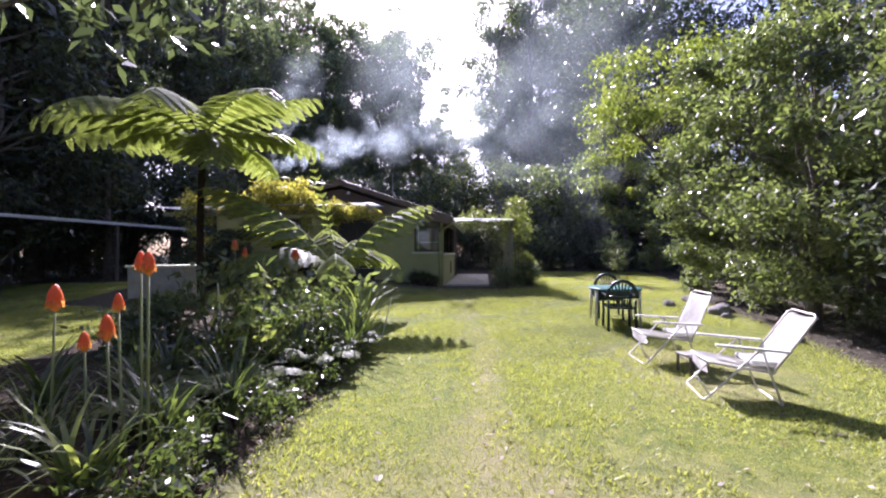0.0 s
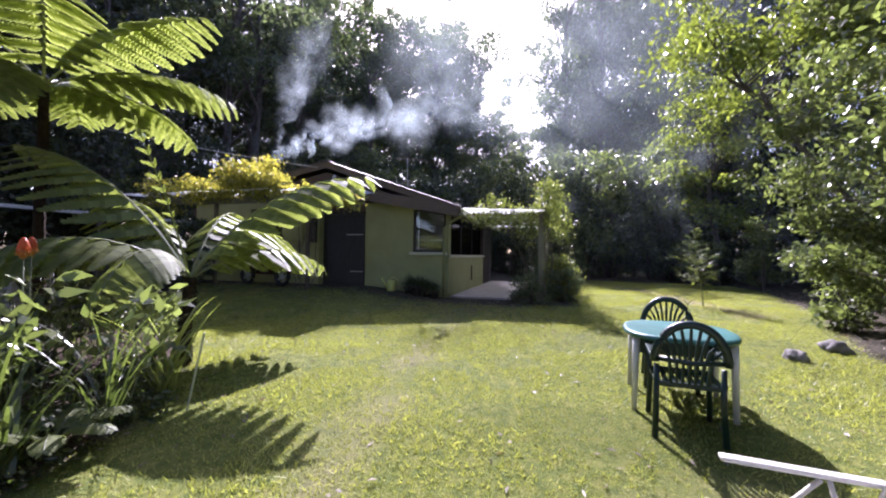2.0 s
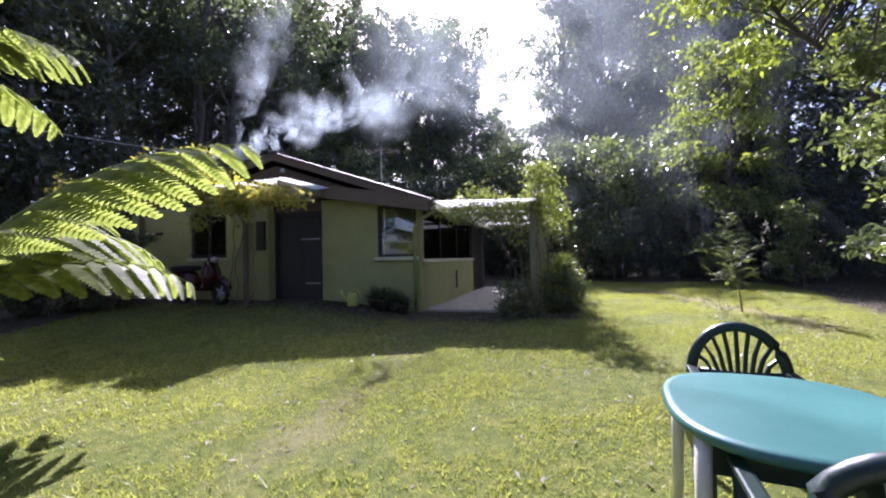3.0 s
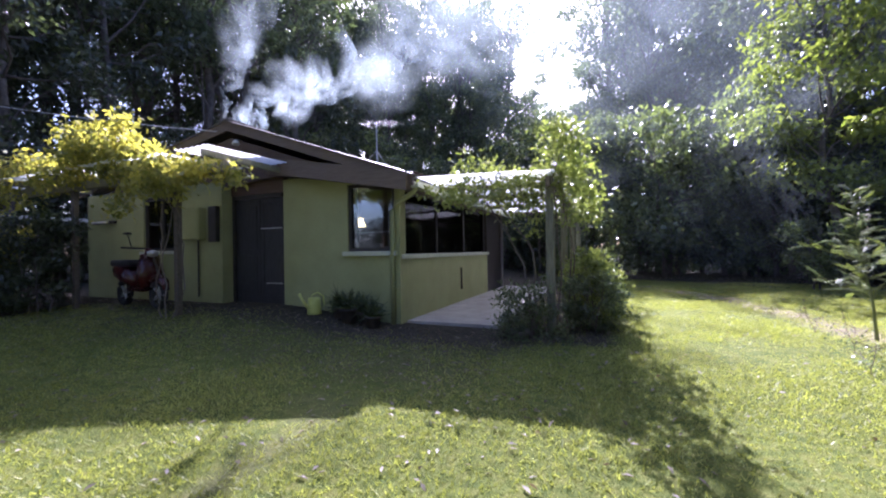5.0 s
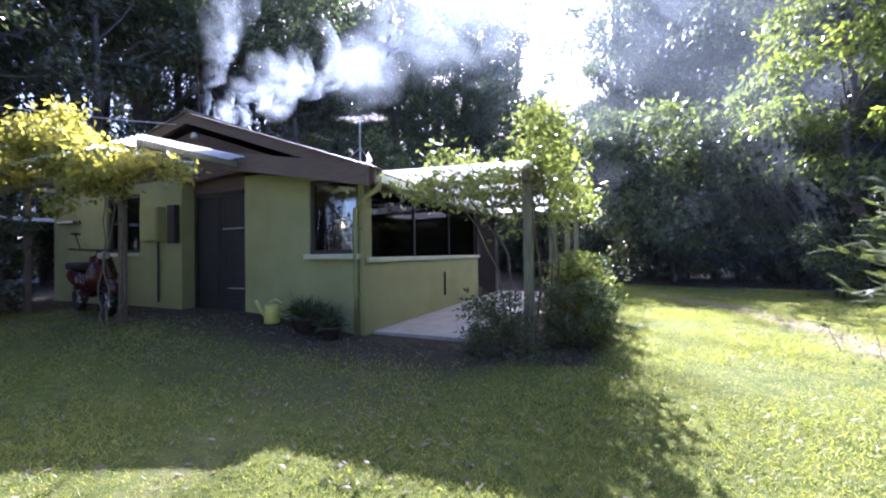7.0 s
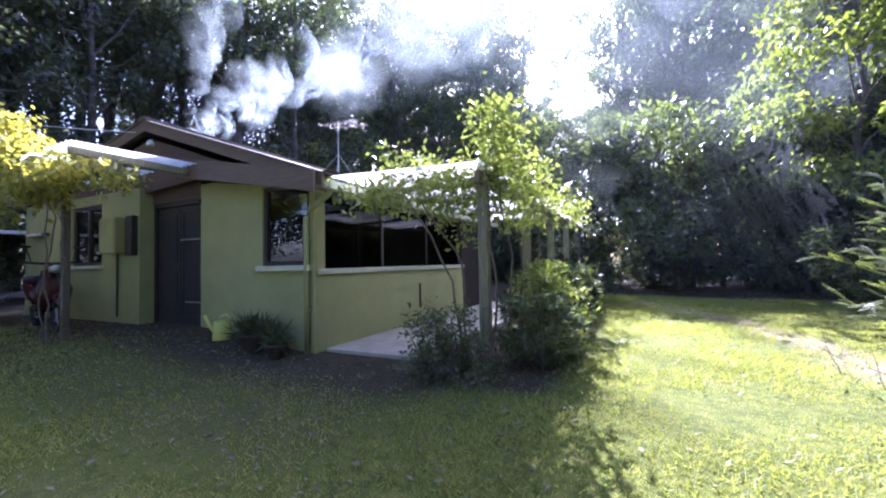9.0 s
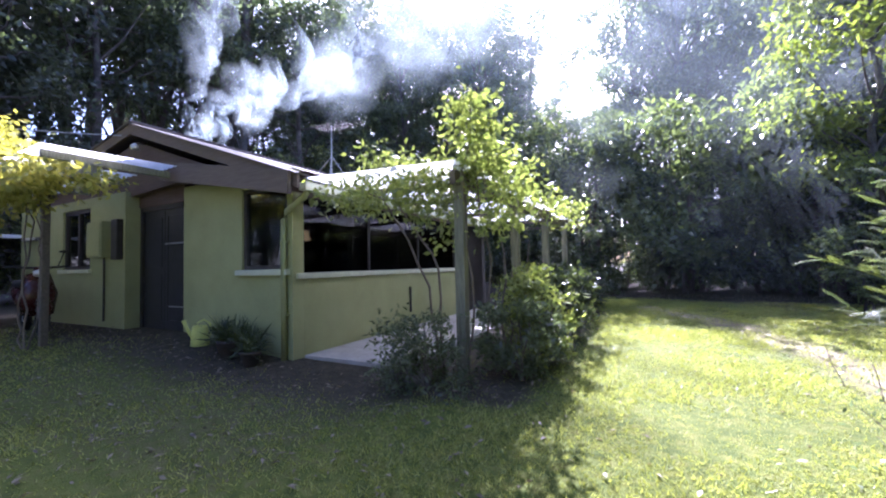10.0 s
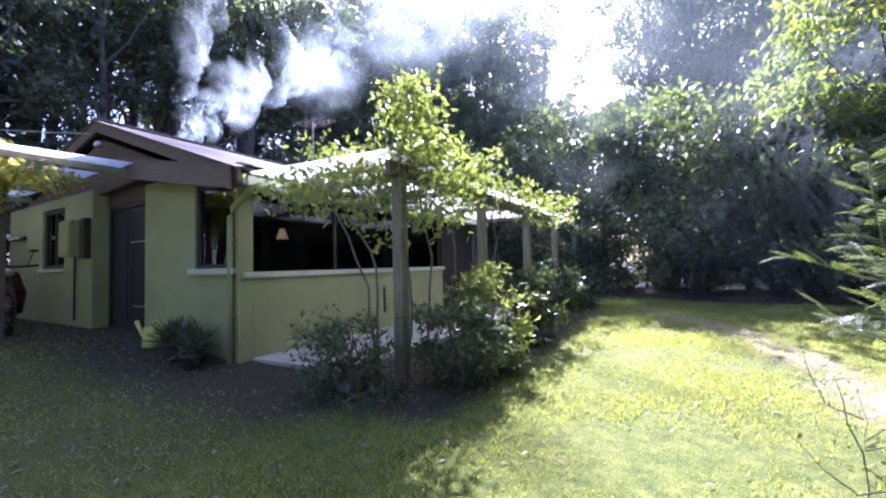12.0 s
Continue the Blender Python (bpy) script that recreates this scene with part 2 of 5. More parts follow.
M_GROUND = ground_material()
M_SOIL = noisy("bed_soil", (0.02, 0.014, 0.01), (0.09, 0.065, 0.042), 5, 45, 0.95, 0.9, depth=0.05, spec=0.1)
M_GRASS = leafy("grass_blades", (0.17, 0.20, 0.035), (0.38, 0.39, 0.085), 0.5, 0.5, (1.1, 1.15, 0.42))
M_LITTER = leafy("dry_leaves", (0.09, 0.06, 0.035), (0.34, 0.28, 0.19), 0.2, 0.6, (1, 0.8, 0.5))
M_GUM = leafy("gum_leaves", (0.045, 0.06, 0.035), (0.18, 0.21, 0.12), 0.5, 0.35, (1.0, 1.15, 0.6), 0.6)
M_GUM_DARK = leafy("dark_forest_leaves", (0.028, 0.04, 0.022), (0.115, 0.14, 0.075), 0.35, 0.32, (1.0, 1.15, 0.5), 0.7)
M_BUSH = leafy("glossy_shrub_leaves", (0.045, 0.07, 0.025), (0.22, 0.25, 0.11), 0.42, 0.3, (1.1, 1.25, 0.45), 0.75)
M_LIME = leafy("lime_leaves", (0.08, 0.12, 0.02), (0.26, 0.30, 0.06), 0.45, 0.4, (1.2, 1.3, 0.35))
M_VINE_Y = leafy("yellowing_vine_leaves", (0.14, 0.19, 0.03), (0.40, 0.41, 0.08), 0.55, 0.45, (1.25, 1.1, 0.35))
M_VINE = leafy("green_vine_leaves", (0.10, 0.14, 0.03), (0.31, 0.34, 0.09), 0.42, 0.35, (1.15, 1.25, 0.45))
M_FROND = leafy("fern_frond", (0.115, 0.15, 0.03), (0.25, 0.29, 0.09), 0.6, 0.5, (1.08, 1.12, 0.5), 0.35)
M_STRAP = leafy("strappy_leaves", (0.025, 0.04, 0.014), (0.115, 0.14, 0.05), 0.38, 0.32, (1.1, 1.3, 0.4), 0.6)
M_DARKPOT = leafy("dark_pot_plant_leaves", (0.03, 0.045, 0.02), (0.10, 0.13, 0.05), 0.3, 0.4)
M_BARK = noisy("grey_bark", (0.05, 0.042, 0.035), (0.24, 0.21, 0.18), 4, 40, 0.9, 0.9, depth=0.03, spec=0.2)
M_FERNBARK = noisy("fibrous_fern_trunk", (0.012, 0.009, 0.007), (0.07, 0.05, 0.035), 14, 90, 0.95, 1.0, depth=0.04, spec=0.1)
M_STEM = noisy("pale_vine_stem", (0.09, 0.075, 0.055), (0.25, 0.21, 0.17), 8, 60, 0.85, 0.6, spec=0.2)
M_STALK = leafy("green_stalk", (0.12, 0.15, 0.05), (0.26, 0.28, 0.12), 0.25, 0.5)
M_WALL = noisy("green_painted_render", (0.28, 0.295, 0.125), (0.38, 0.395, 0.185), 1.6, 55, 0.8, 0.35, spec=0.3)
M_TRIM = noisy("cream_green_sill_paint", (0.42, 0.45, 0.31), (0.62, 0.64, 0.48), 5, 60, 0.7, 0.3)
M_BROWN = wood("brown_painted_fascia", (0.12, 0.085, 0.06), (0.20, 0.15, 0.11), 3, (1, 10, 12))
M_BROWN2 = wood("brown_gable_boards", (0.075, 0.045, 0.032), (0.14, 0.09, 0.065), 4, (1, 1, 10))
M_ROOF = noisy("weathered_roof_sheet", (0.12, 0.10, 0.09), (0.24, 0.21, 0.19), 2, 30, 0.5, 0.3, 0.3)
M_DOOR = wood("dark_door", (0.012, 0.012, 0.014), (0.04, 0.038, 0.04), 5, (6, 6, 1), 0.4)
M_FRAME = noisy("dark_window_frame", (0.02, 0.018, 0.016), (0.06, 0.052, 0.045), 8, 60, 0.5, 0.2)
M_ALU = noisy("pale_aluminium", (0.42, 0.42, 0.40), (0.62, 0.62, 0.6), 6, 60, 0.35, 0.1, 0.8)
M_GLASS = glass_material("window_glass", (0.8, 0.85, 0.85))
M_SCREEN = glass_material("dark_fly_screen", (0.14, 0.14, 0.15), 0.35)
M_TIMBER = wood("grey_green_timber_post", (0.13, 0.13, 0.085), (0.30, 0.29, 0.20), 4, (10, 10, 1))
M_BEAM = wood("dark_timber_beam", (0.07, 0.055, 0.04), (0.17, 0.14, 0.10), 4, (1, 8, 8))
M_SHEET = sheet_material("translucent_roof_sheet", (0.88, 0.88, 0.82), 0.78)
M_CONC = noisy("worn_concrete", (0.28, 0.26, 0.23), (0.50, 0.48, 0.43), 3, 50, 0.9, 0.4, spec=0.2)
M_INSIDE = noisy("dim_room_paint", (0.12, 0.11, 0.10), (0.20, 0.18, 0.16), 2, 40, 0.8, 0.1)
M_FLOOR = wood("room_floor", (0.10, 0.06, 0.035), (0.22, 0.14, 0.08), 3, (8, 1, 1), 0.45)
M_PLGREEN = noisy("dark_green_plastic", (0.005, 0.017, 0.013), (0.009, 0.03, 0.023), 5, 80, 0.38, 0.08, spec=0.5)
M_TEAL = noisy("sun_bleached_teal_plastic", (0.035, 0.13, 0.115), (0.07, 0.2, 0.175), 4, 70, 0.38, 0.1, spec=0.5)
M_PLWHITE = noisy("off_white_plastic", (0.55, 0.53, 0.47), (0.74, 0.72, 0.66), 6, 70, 0.45, 0.1)
M_CANVAS = sheet_material("off_white_canvas", (0.80, 0.79, 0.75), 0.42)
M_TUBE = noisy("cream_enamel_tube", (0.50, 0.46, 0.38), (0.70, 0.66, 0.58), 8, 80, 0.4, 0.1)
M_RED = noisy("dark_red_scooter_paint", (0.03, 0.006, 0.007), (0.07, 0.010, 0.012), 4, 60, 0.25, 0.05, spec=0.6)
M_RUBBER = noisy("black_rubber", (0.012, 0.012, 0.012), (0.035, 0.034, 0.033), 10, 90, 0.8, 0.3)
M_CAN = noisy("lime_plastic_can", (0.46, 0.49, 0.11), (0.60, 0.62, 0.18), 5, 60, 0.45, 0.1)
M_TERRA = noisy("dark_pot", (0.03, 0.026, 0.022), (0.10, 0.08, 0.065), 6, 60, 0.7, 0.3)
def petals(name, low, high):
    """Petals that turn from one colour at the foot of the head to another at its top, with light passing through."""
    m, nt, p = material(name)
    co = nt.nodes.new("ShaderNodeTexCoord")
    sep = nt.nodes.new("ShaderNodeSeparateXYZ")
    nt.links.new(co.outputs["Generated"], sep.inputs[0])
    geo = nt.nodes.new("ShaderNodeNewGeometry")
    add = nt.nodes.new("ShaderNodeMath")
    add.operation = "MULTIPLY_ADD"
    add.inputs[1].default_value = 0.3
    nt.links.new(geo.outputs["Random Per Island"], add.inputs[0])
    nt.links.new(sep.outputs["Z"], add.inputs[2])
    r = ramp(nt, add.outputs[0], (0.2, low), (0.75, high))
    nt.links.new(r.outputs[0], p.inputs["Base Color"])
    p.inputs["Roughness"].default_value = 0.5
    tr = nt.nodes.new("ShaderNodeBsdfTranslucent")
    nt.links.new(r.outputs[0], tr.inputs["Color"])
    ms = nt.nodes.new("ShaderNodeMixShader")
    ms.inputs[0].default_value = 0.4
    nt.links.new(p.outputs[0], ms.inputs[1])
    nt.links.new(tr.outputs[0], ms.inputs[2])
    nt.links.new(ms.outputs[0], nt.nodes["Material Output"].inputs["Surface"])
    return m


M_ORANGE = petals("orange_petals", (0.80, 0.48, 0.10), (0.78, 0.17, 0.04))
M_GREYBOX = noisy("weathered_grey_trough", (0.20, 0.19, 0.17), (0.40, 0.39, 0.36), 4, 50, 0.85, 0.4)
M_STONE = noisy("grey_rock", (0.10, 0.095, 0.085), (0.30, 0.28, 0.25), 3, 40, 0.9, 0.7, depth=0.03)


def smoke_material(name, lo, hi, scale):
    """Thin bright vapour: wisps of noise, thinned towards each wisp's rim."""
    m, nt, p = material(name)
    tl = nt.nodes.new("ShaderNodeBsdfTranslucent")
    df = nt.nodes.new("ShaderNodeBsdfDiffuse")
    for n in (tl, df):
        n.inputs["Color"].default_value = (0.68, 0.79, 0.80, 1)
    both = nt.nodes.new("ShaderNodeMixShader")
    clear = nt.nodes.new("ShaderNodeBsdfTransparent")
    ms = nt.nodes.new("ShaderNodeMixShader")
    co = nt.nodes.new("ShaderNodeTexCoord")
    n1 = node(nt, "ShaderNodeTexNoise", Scale=scale, Detail=7.0, Roughness=0.55, Distortion=0.4)
    nt.links.new(co.outputs["Object"], n1.inputs["Vector"])
    mr = nt.nodes.new("ShaderNodeMapRange")
    mr.inputs["From Min"].default_value, mr.inputs["From Max"].default_value = lo, hi
    nt.links.new(n1.outputs["Fac"], mr.inputs["Value"])
    at = nt.nodes.new("ShaderNodeAttribute")
    at.attribute_name = "dense"
    mul = nt.nodes.new("ShaderNodeMath")
    mul.operation, mul.use_clamp = "MULTIPLY", True
    nt.links.new(mr.outputs[0], mul.inputs[0])
    nt.links.new(at.outputs["Fac"], mul.inputs[1])
    nt.links.new(mul.outputs[0], ms.inputs[0])
    nt.links.new(tl.outputs[0], both.inputs[1])
    nt.links.new(df.outputs[0], both.inputs[2])
    nt.links.new(clear.outputs[0], ms.inputs[1])
    nt.links.new(both.outputs[0], ms.inputs[2])
    nt.links.new(ms.outputs[0], nt.nodes["Material Output"].inputs["Surface"])
    return m


M_SMOKE = smoke_material("wood_smoke", 0.28, 0.74, 0.9)
M_HAZE = smoke_material("thin_haze", 0.1, 0.9, 0.3)


def lamp_glow():
    m, nt, p = material("warm_lamp_shade")
    p.inputs["Base Color"].default_value = (0.8, 0.6, 0.3, 1)
    p.inputs["Emission Color"].default_value = (1.0, 0.72, 0.25, 1)
    p.inputs["Emission Strength"].default_value = 1.6
    return m


M_LAMP = lamp_glow()

# ---- ground ----
BED_EDGE = ((-60, -1.6), (2.0, -1.6), (5.0, -1.65), (6.2, -1.9), (7.5, -2.9), (8.8, -4.6), (9.6, -8.5), (60, -9))
RIGHT_EDGE = ((-60, 4.3), (4.0, 4.3), (6.0, 4.7), (8.2, 5.1), (10.6, 5.3), (13.8, 6.5), (20, 8.2), (27, 8.5), (60, 8.5))


def edge(table, y):
    for (a, u), (b, v) in zip(table, table[1:]):
        if y <= b:
            return u + (v - u) * (y - a) / (b - a)
    return table[-1][1]


def seg_distance(x, y, pts):
    best = 99.0
    for (ax, ay), (bx, by) in zip(pts, pts[1:]):
        dx, dy = bx - ax, by - ay
        u = min(1, max(0, ((x - ax) * dx + (y - ay) * dy) / (dx * dx + dy * dy)))
        best = min(best, math.hypot(x - ax - u * dx, y - ay - u * dy))
    return best


TRACK = ((-0.2, 0.0), (0.1, 3.5), (-0.15, 6.5), (-0.3, 9.0), (-0.7, 11.5), (-1.0, 13.5))
TRACK_2 = ((2.6, 22.5), (4.2, 19.6), (4.9, 16.6), (5.3, 13.5))


def soil_at(x, y):
    """1 under trees and in beds, 0 on the lawn."""
    out = x - edge(BED_EDGE, y)
    s = smooth(0.35, -0.35, out) * (1 - smooth(-2.9, -3.5, out) * smooth(2.5, 4.5, y) * smooth(-18.5, -16.5, x) * smooth(13.6, 12.4, y))
    s = max(s, smooth(-0.35, 0.5, x - edge(RIGHT_EDGE, y)))
    s = max(s, smooth(23.5, 27.5, y + 0.25 * x), smooth(-3, -7, y))
    s = max(s, (0.45 * smooth(10.6, 12.2, y) + 0.4 * smooth(12.7, 13.8, y)) * smooth(1.6, 0.2, x) * smooth(-13, -11, x))
    if x < 2.3 and y > 13.4 and x > -1.6:
        s = max(s, 0.8 * smooth(2.2, 1.6, x) * smooth(13.4, 14.0, y) * smooth(23, 21, y))
    return s


def worn_at(x, y):
    w = 0.42 * smooth(0.4, 0.05, seg_distance(x, y, TRACK)) * smooth(12.0, 10.5, y)
    w = max(w, 0.9 * smooth(0.5, 0.1, seg_distance(x, y, TRACK_2)))
    return max(w, 0.42 * smooth(4.5, 1.5, y), 0.35 * smooth(2.2, 0.2, math.hypot(x - 2.4, y - 5.2)))


def lay_ground():
    xs = [-1500, -500, -150, -80, -50] + [round(-36 + 0.4 * i, 3) for i in range(181)] + [50, 80, 150, 500, 1500]
    ys = [-1500, -500, -150, -60, -30] + [round(-14 + 0.4 * i, 3) for i in range(151)] + [60, 80, 150, 500, 1500]
    verts = [(x, y, ground_z(x, y)) for y in ys for x in xs]
    n = len(xs)
    faces = [(j * n + i, j * n + i + 1, (j + 1) * n + i + 1, (j + 1) * n + i) for j in range(len(ys) - 1) for i in range(n - 1)]
    ob = mesh_object("ground", verts, faces, M_GROUND, shade=True)
    for name, fn in (("soil", soil_at), ("worn", worn_at)):
        at = ob.data.attributes.new(name, "FLOAT", "POINT")
        at.data.foreach_set("value", [fn(v[0], v[1]) for v in verts])
    return tagged(ob, "sunlit mown lawn with worn tracks and bare soil under trees", "ground", kind="structure")


lay_ground()

# ---- house ----
HB = Vector((-5.5, 14.4, 0.3))
house = thing("house", Matrix.Translation(HB), "single-storey green rendered cottage with brown low gable roof", "house")


def hpart(name, bm, mat, parent=None, label="", shade=False):
    """A part of the house from a bmesh in world metres."""
    bmesh.ops.translate(bm, verts=bm.verts[:], vec=-HB)
    return part(name, bm, mat, parent or house, label, shade)


def pierced(x0, x1, z0, z1, hx0, hx1, hz0, hz1, y0, y1):
    """A slab across x and z with one opening, as one joined mesh."""
    bm = bmesh.new()
    xs, zs = (x0, hx0, hx1, x1), (z0, hz0, hz1, z1)
    f = [[bm.verts.new((x, y0, z)) for x in xs] for z in zs]
    b = [[bm.verts.new((x, y1, z)) for x in xs] for z in zs]
    for j in range(3):
        for i in range(3):
            if (i, j) != (1, 1):
                bm.faces.new((f[j][i], f[j][i + 1], f[j + 1][i + 1], f[j + 1][i]))
                bm.faces.new((b[j][i], b[j + 1][i], b[j + 1][i + 1], b[j][i + 1]))
    for i in range(3):
        bm.faces.new((f[0][i], b[0][i], b[0][i + 1], f[0][i + 1]))
        bm.faces.new((f[3][i], f[3][i + 1], b[3][i + 1], b[3][i]))
        bm.faces.new((f[i][0], f[i + 1][0], b[i + 1][0], b[i][0]))
        bm.faces.new((f[i][3], b[i][3], b[i + 1][3], f[i + 1][3]))
    for a, c in (((1, 1), (1, 2)), ((1, 2), (2, 2)), ((2, 2), (2, 1)), ((2, 1), (1, 1))):
        bm.faces.new((f[a[0]][a[1]], f[c[0]][c[1]], b[c[0]][c[1]], b[a[0]][a[1]]))
    return bm


YF, YL, YD, YB = 14.32, 14.1, 14.36, 21.5   # front wall, left wall, door, back
XL, XR, XE = -10.1, -1.5, -4.05
SIDE_END = 19.6
hpart("wall", pierced(XE, XR, 0.1, 2.95, -2.56, -1.6, 1.46, 2.74, YF, YF + 0.2), M_WALL)
hpart("wall", pierced(XL, -5.45, 0.1, 3.0, -7.95, -6.75, 1.62, 2.82, YL, YL + 0.2), M_WALL)
hpart("wall", boxes((-5.65, -5.45, YL + 0.202, YD + 0.1, 0.1, 3.0)), M_WALL)
hpart("wall", boxes((XR - 0.2, XR, YF + 0.2, SIDE_END, 0.1, 1.4), bevel=0.012), M_WALL, label="low green rendered wall under the screened side")
hpart("wall", boxes((XL, XL + 0.2, YL + 0.2, YB, 0.1, 3.0)), M_WALL)
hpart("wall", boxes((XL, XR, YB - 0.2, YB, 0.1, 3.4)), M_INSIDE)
hpart("wall", boxes((XR - 0.22, XR - 0.02, SIDE_END + 0.02, YB - 0.2, 0.1, 2.6)), M_FRAME, label="dark brown boarded end of the side wall")
hpart("floor_slab", boxes((XL + 0.2, XR - 0.2, YD + 0.3, YB - 0.2, 0.1, 0.5)), M_FLOOR)
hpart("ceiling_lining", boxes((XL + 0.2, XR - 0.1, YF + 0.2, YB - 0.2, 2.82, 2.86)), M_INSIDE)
hpart("wall_cap", boxes((XR - 0.24, XR + 0.05, YF + 0.06, SIDE_END + 0.03, 1.4, 1.48), bevel=0.012), M_TRIM, label="pale weathered cap of the low wall")
hpart("conduit", tube(bmesh.new(), [(XR + 0.02, 17.3, 0.62), (XR + 0.02, 17.3, 1.12)], 0.022, 8), M_FRAME, label="short dark pipe on the low wall")
# screened side opening
y = YF + 0.2
posts = [YF + 0.15, 16.1, 17.8, SIDE_END - 0.05]
for p in posts:
    hpart("screen_post", boxes((XR - 0.17, XR - 0.09, p, p + 0.05, 1.48, 2.62), bevel=0.006), M_FRAME)
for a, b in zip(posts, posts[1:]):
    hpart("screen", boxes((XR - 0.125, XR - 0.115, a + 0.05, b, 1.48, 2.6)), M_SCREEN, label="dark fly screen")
hpart("header_beam", boxes((XR - 0.22, XR + 0.02, YF - 0.05, YB, 2.62, 2.82), bevel=0.008), M_BROWN)
# corner window
win = hpart("window", pierced(-2.558, -1.602, 1.54, 2.738, -2.5, -1.66, 1.6, 2.68, YF + 0.03, YF + 0.11), M_FRAME, label="dark window frame with reflecting glass")
for nm, bm, mt in (("pane", boxes((-2.5, -1.66, YF + 0.065, YF + 0.073, 1.6, 2.68)), M_GLASS), ("mullion", boxes((-2.44, -2.40, YF + 0.075, YF + 0.1, 1.6, 2.68), (-2.4, -1.66, YF + 0.075, YF + 0.095, 1.86, 1.89)), M_ALU),
                   ("sill", boxes((-2.64, -1.55, YF - 0.07, YF + 0.03, 1.46, 1.54), bevel=0.01), M_TRIM)):
    ob = hpart(nm, bm, mt)
    ob.parent = win
    if nm == "pane":
        ob.visible_shadow = False
# left window
win = hpart("window", pierced(-7.948, -6.752, 1.622, 2.818, -7.88, -6.82, 1.69, 2.75, YL + 0.04, YL + 0.12), M_FRAME)
for nm, bm, mt in (("pane", boxes((-7.88, -7.4, YL + 0.07, YL + 0.078, 1.69, 2.75)), M_GLASS), ("pane", boxes((-7.34, -6.82, YL + 0.085, YL + 0.093, 1.69, 2.75)), M_GLASS), ("mullion", boxes((-7.4, -7.34, YL + 0.05, YL + 0.11, 1.69, 2.75)), M_FRAME), ("sill", boxes((-8.02, -6.68, YL - 0.06, YL + 0.04, 1.55, 1.62), bevel=0.01), M_TRIM)):
    ob = hpart(nm, bm, mt)
    ob.parent = win
    if nm == "pane":
        ob.visible_shadow = False
# entrance
hpart("door_frame", boxes((-5.45, -5.38, YD - 0.02, YD + 0.1, 0.5, 2.72), (XE - 0.06, XE + 0.02, YF + 0.21, YF + 0.31, 0.5, 2.72), (-5.38, XE - 0.06, YD - 0.02, YD + 0.1, 2.64, 2.72), bevel=0.006), M_FRAME)
door = hpart("door", boxes((-5.38, -4.72, YD + 0.02, YD + 0.07, 0.53, 2.64), bevel=0.006), M_DOOR, label="closed dark timber door leaf")
dp = hpart("door_panel", boxes((-5.29, -4.80, YD + 0.008, YD + 0.02, 0.68, 1.5), (-5.29, -4.80, YD + 0.008, YD + 0.02, 1.62, 2.5), bevel=0.004), M_DOOR)
dp.parent = door
door = hpart("door", boxes((-4.71, -4.63, YD + 0.02, YD + 0.06, 0.53, 2.64), (-4.19, -4.11, YD + 0.02, YD + 0.06, 0.53, 2.64), (-4.63, -4.19, YD + 0.02, YD + 0.06, 2.52, 2.64), (-4.63, -4.19, YD + 0.02, YD + 0.06, 0.53, 0.7), bevel=0.005), M_DOOR, label="dark screen door leaf with pale rails")
for nm, bm, mt in (("panel", boxes((-4.63, -4.19, YD + 0.03, YD + 0.05, 0.7, 2.52)), M_DOOR), ("rail", boxes((-4.68, -4.14, YD - 0.005, YD + 0.018, 2.02, 2.045), bevel=0.003), M_ALU), ("rail", boxes((-4.55, -4.14, YD - 0.005, YD + 0.018, 0.93, 0.95), bevel=0.003), M_ALU)):
    ob = hpart(nm, bm, mt)
    ob.parent = door
hpart("doorstep", boxes((-5.43, XE, YD - 0.16, YD + 0.3, 0.3, 0.53), bevel=0.01), M_CONC)
for z0, z1, o in ((2.72, 2.95, 0.04), (2.955, 3.25, 0.03)):
    hpart("lintel_board", boxes((-5.45, XE, YD - o, YD + 0.1, z0, z1)), M_BROWN2)
# gable, roof and fascia: one ridge, off centre
AX, AZ, SL = -5.25, 4.18, 0.345
roof_z = lambda x: AZ - (SL if x > AX else 0.2) * abs(x - AX)
bm = prism(bmesh.new(), [(XL - 0.2, roof_z(XL - 0.2) - 0.3), (AX, AZ - 0.3), (-1.6, roof_z(-1.6) - 0.28), (-1.6, 2.75), (-4.05, 3.0), (XL - 0.2, 2.6)], YF - 0.02, YF + 0.1)
for v in bm.verts:
    v.co.y -= 0.12
hpart("gable_wall", bm, M_BROWN2, label="brown boarded gable end")
for s, x1 in ((1, -1.12), (-1, XL - 0.35)):
    bm = prism(bmesh.new(), [(AX, AZ), (x1, roof_z(x1)), (x1, roof_z(x1) - 0.17), (AX, AZ - 0.18)], YF - 0.26, YF - 0.21)
    hpart("bargeboard", bm, M_BROWN, label="wide brown bargeboard")
    bm = bmesh.new()
    n = 90
    ny = YB + 0.4 - (YF - 0.3)
    rows = []
    for i in range(2):
        x = AX if i == 0 else x1
        rows.append([bm.verts.new((x, YF - 0.3 + ny * k / n, roof_z(x) + 0.02 + 0.012 * (k % 2))) for k in range(n + 1)])
    for k in range(n):
        bm.faces.new((rows[0][k], rows[1][k], rows[1][k + 1], rows[0][k + 1]))
    ob = hpart("roof", bm, M_ROOF, label="weathered corrugated roof sheets")
    so = ob.modifiers.new("thick", "SOLIDIFY")
    so.thickness = 0.02
hpart("ridge_cap", boxes((AX - 0.12, AX + 0.12, YF - 0.31, YB + 0.4, AZ + 0.0, AZ + 0.05), bevel=0.02), M_ROOF)
bm = prism(bmesh.new(), [(-4.1, 3.32), (-1.18, 2.80), (-1.18, 2.50), (-4.1, 3.02)], YF - 0.36, YF - 0.30)
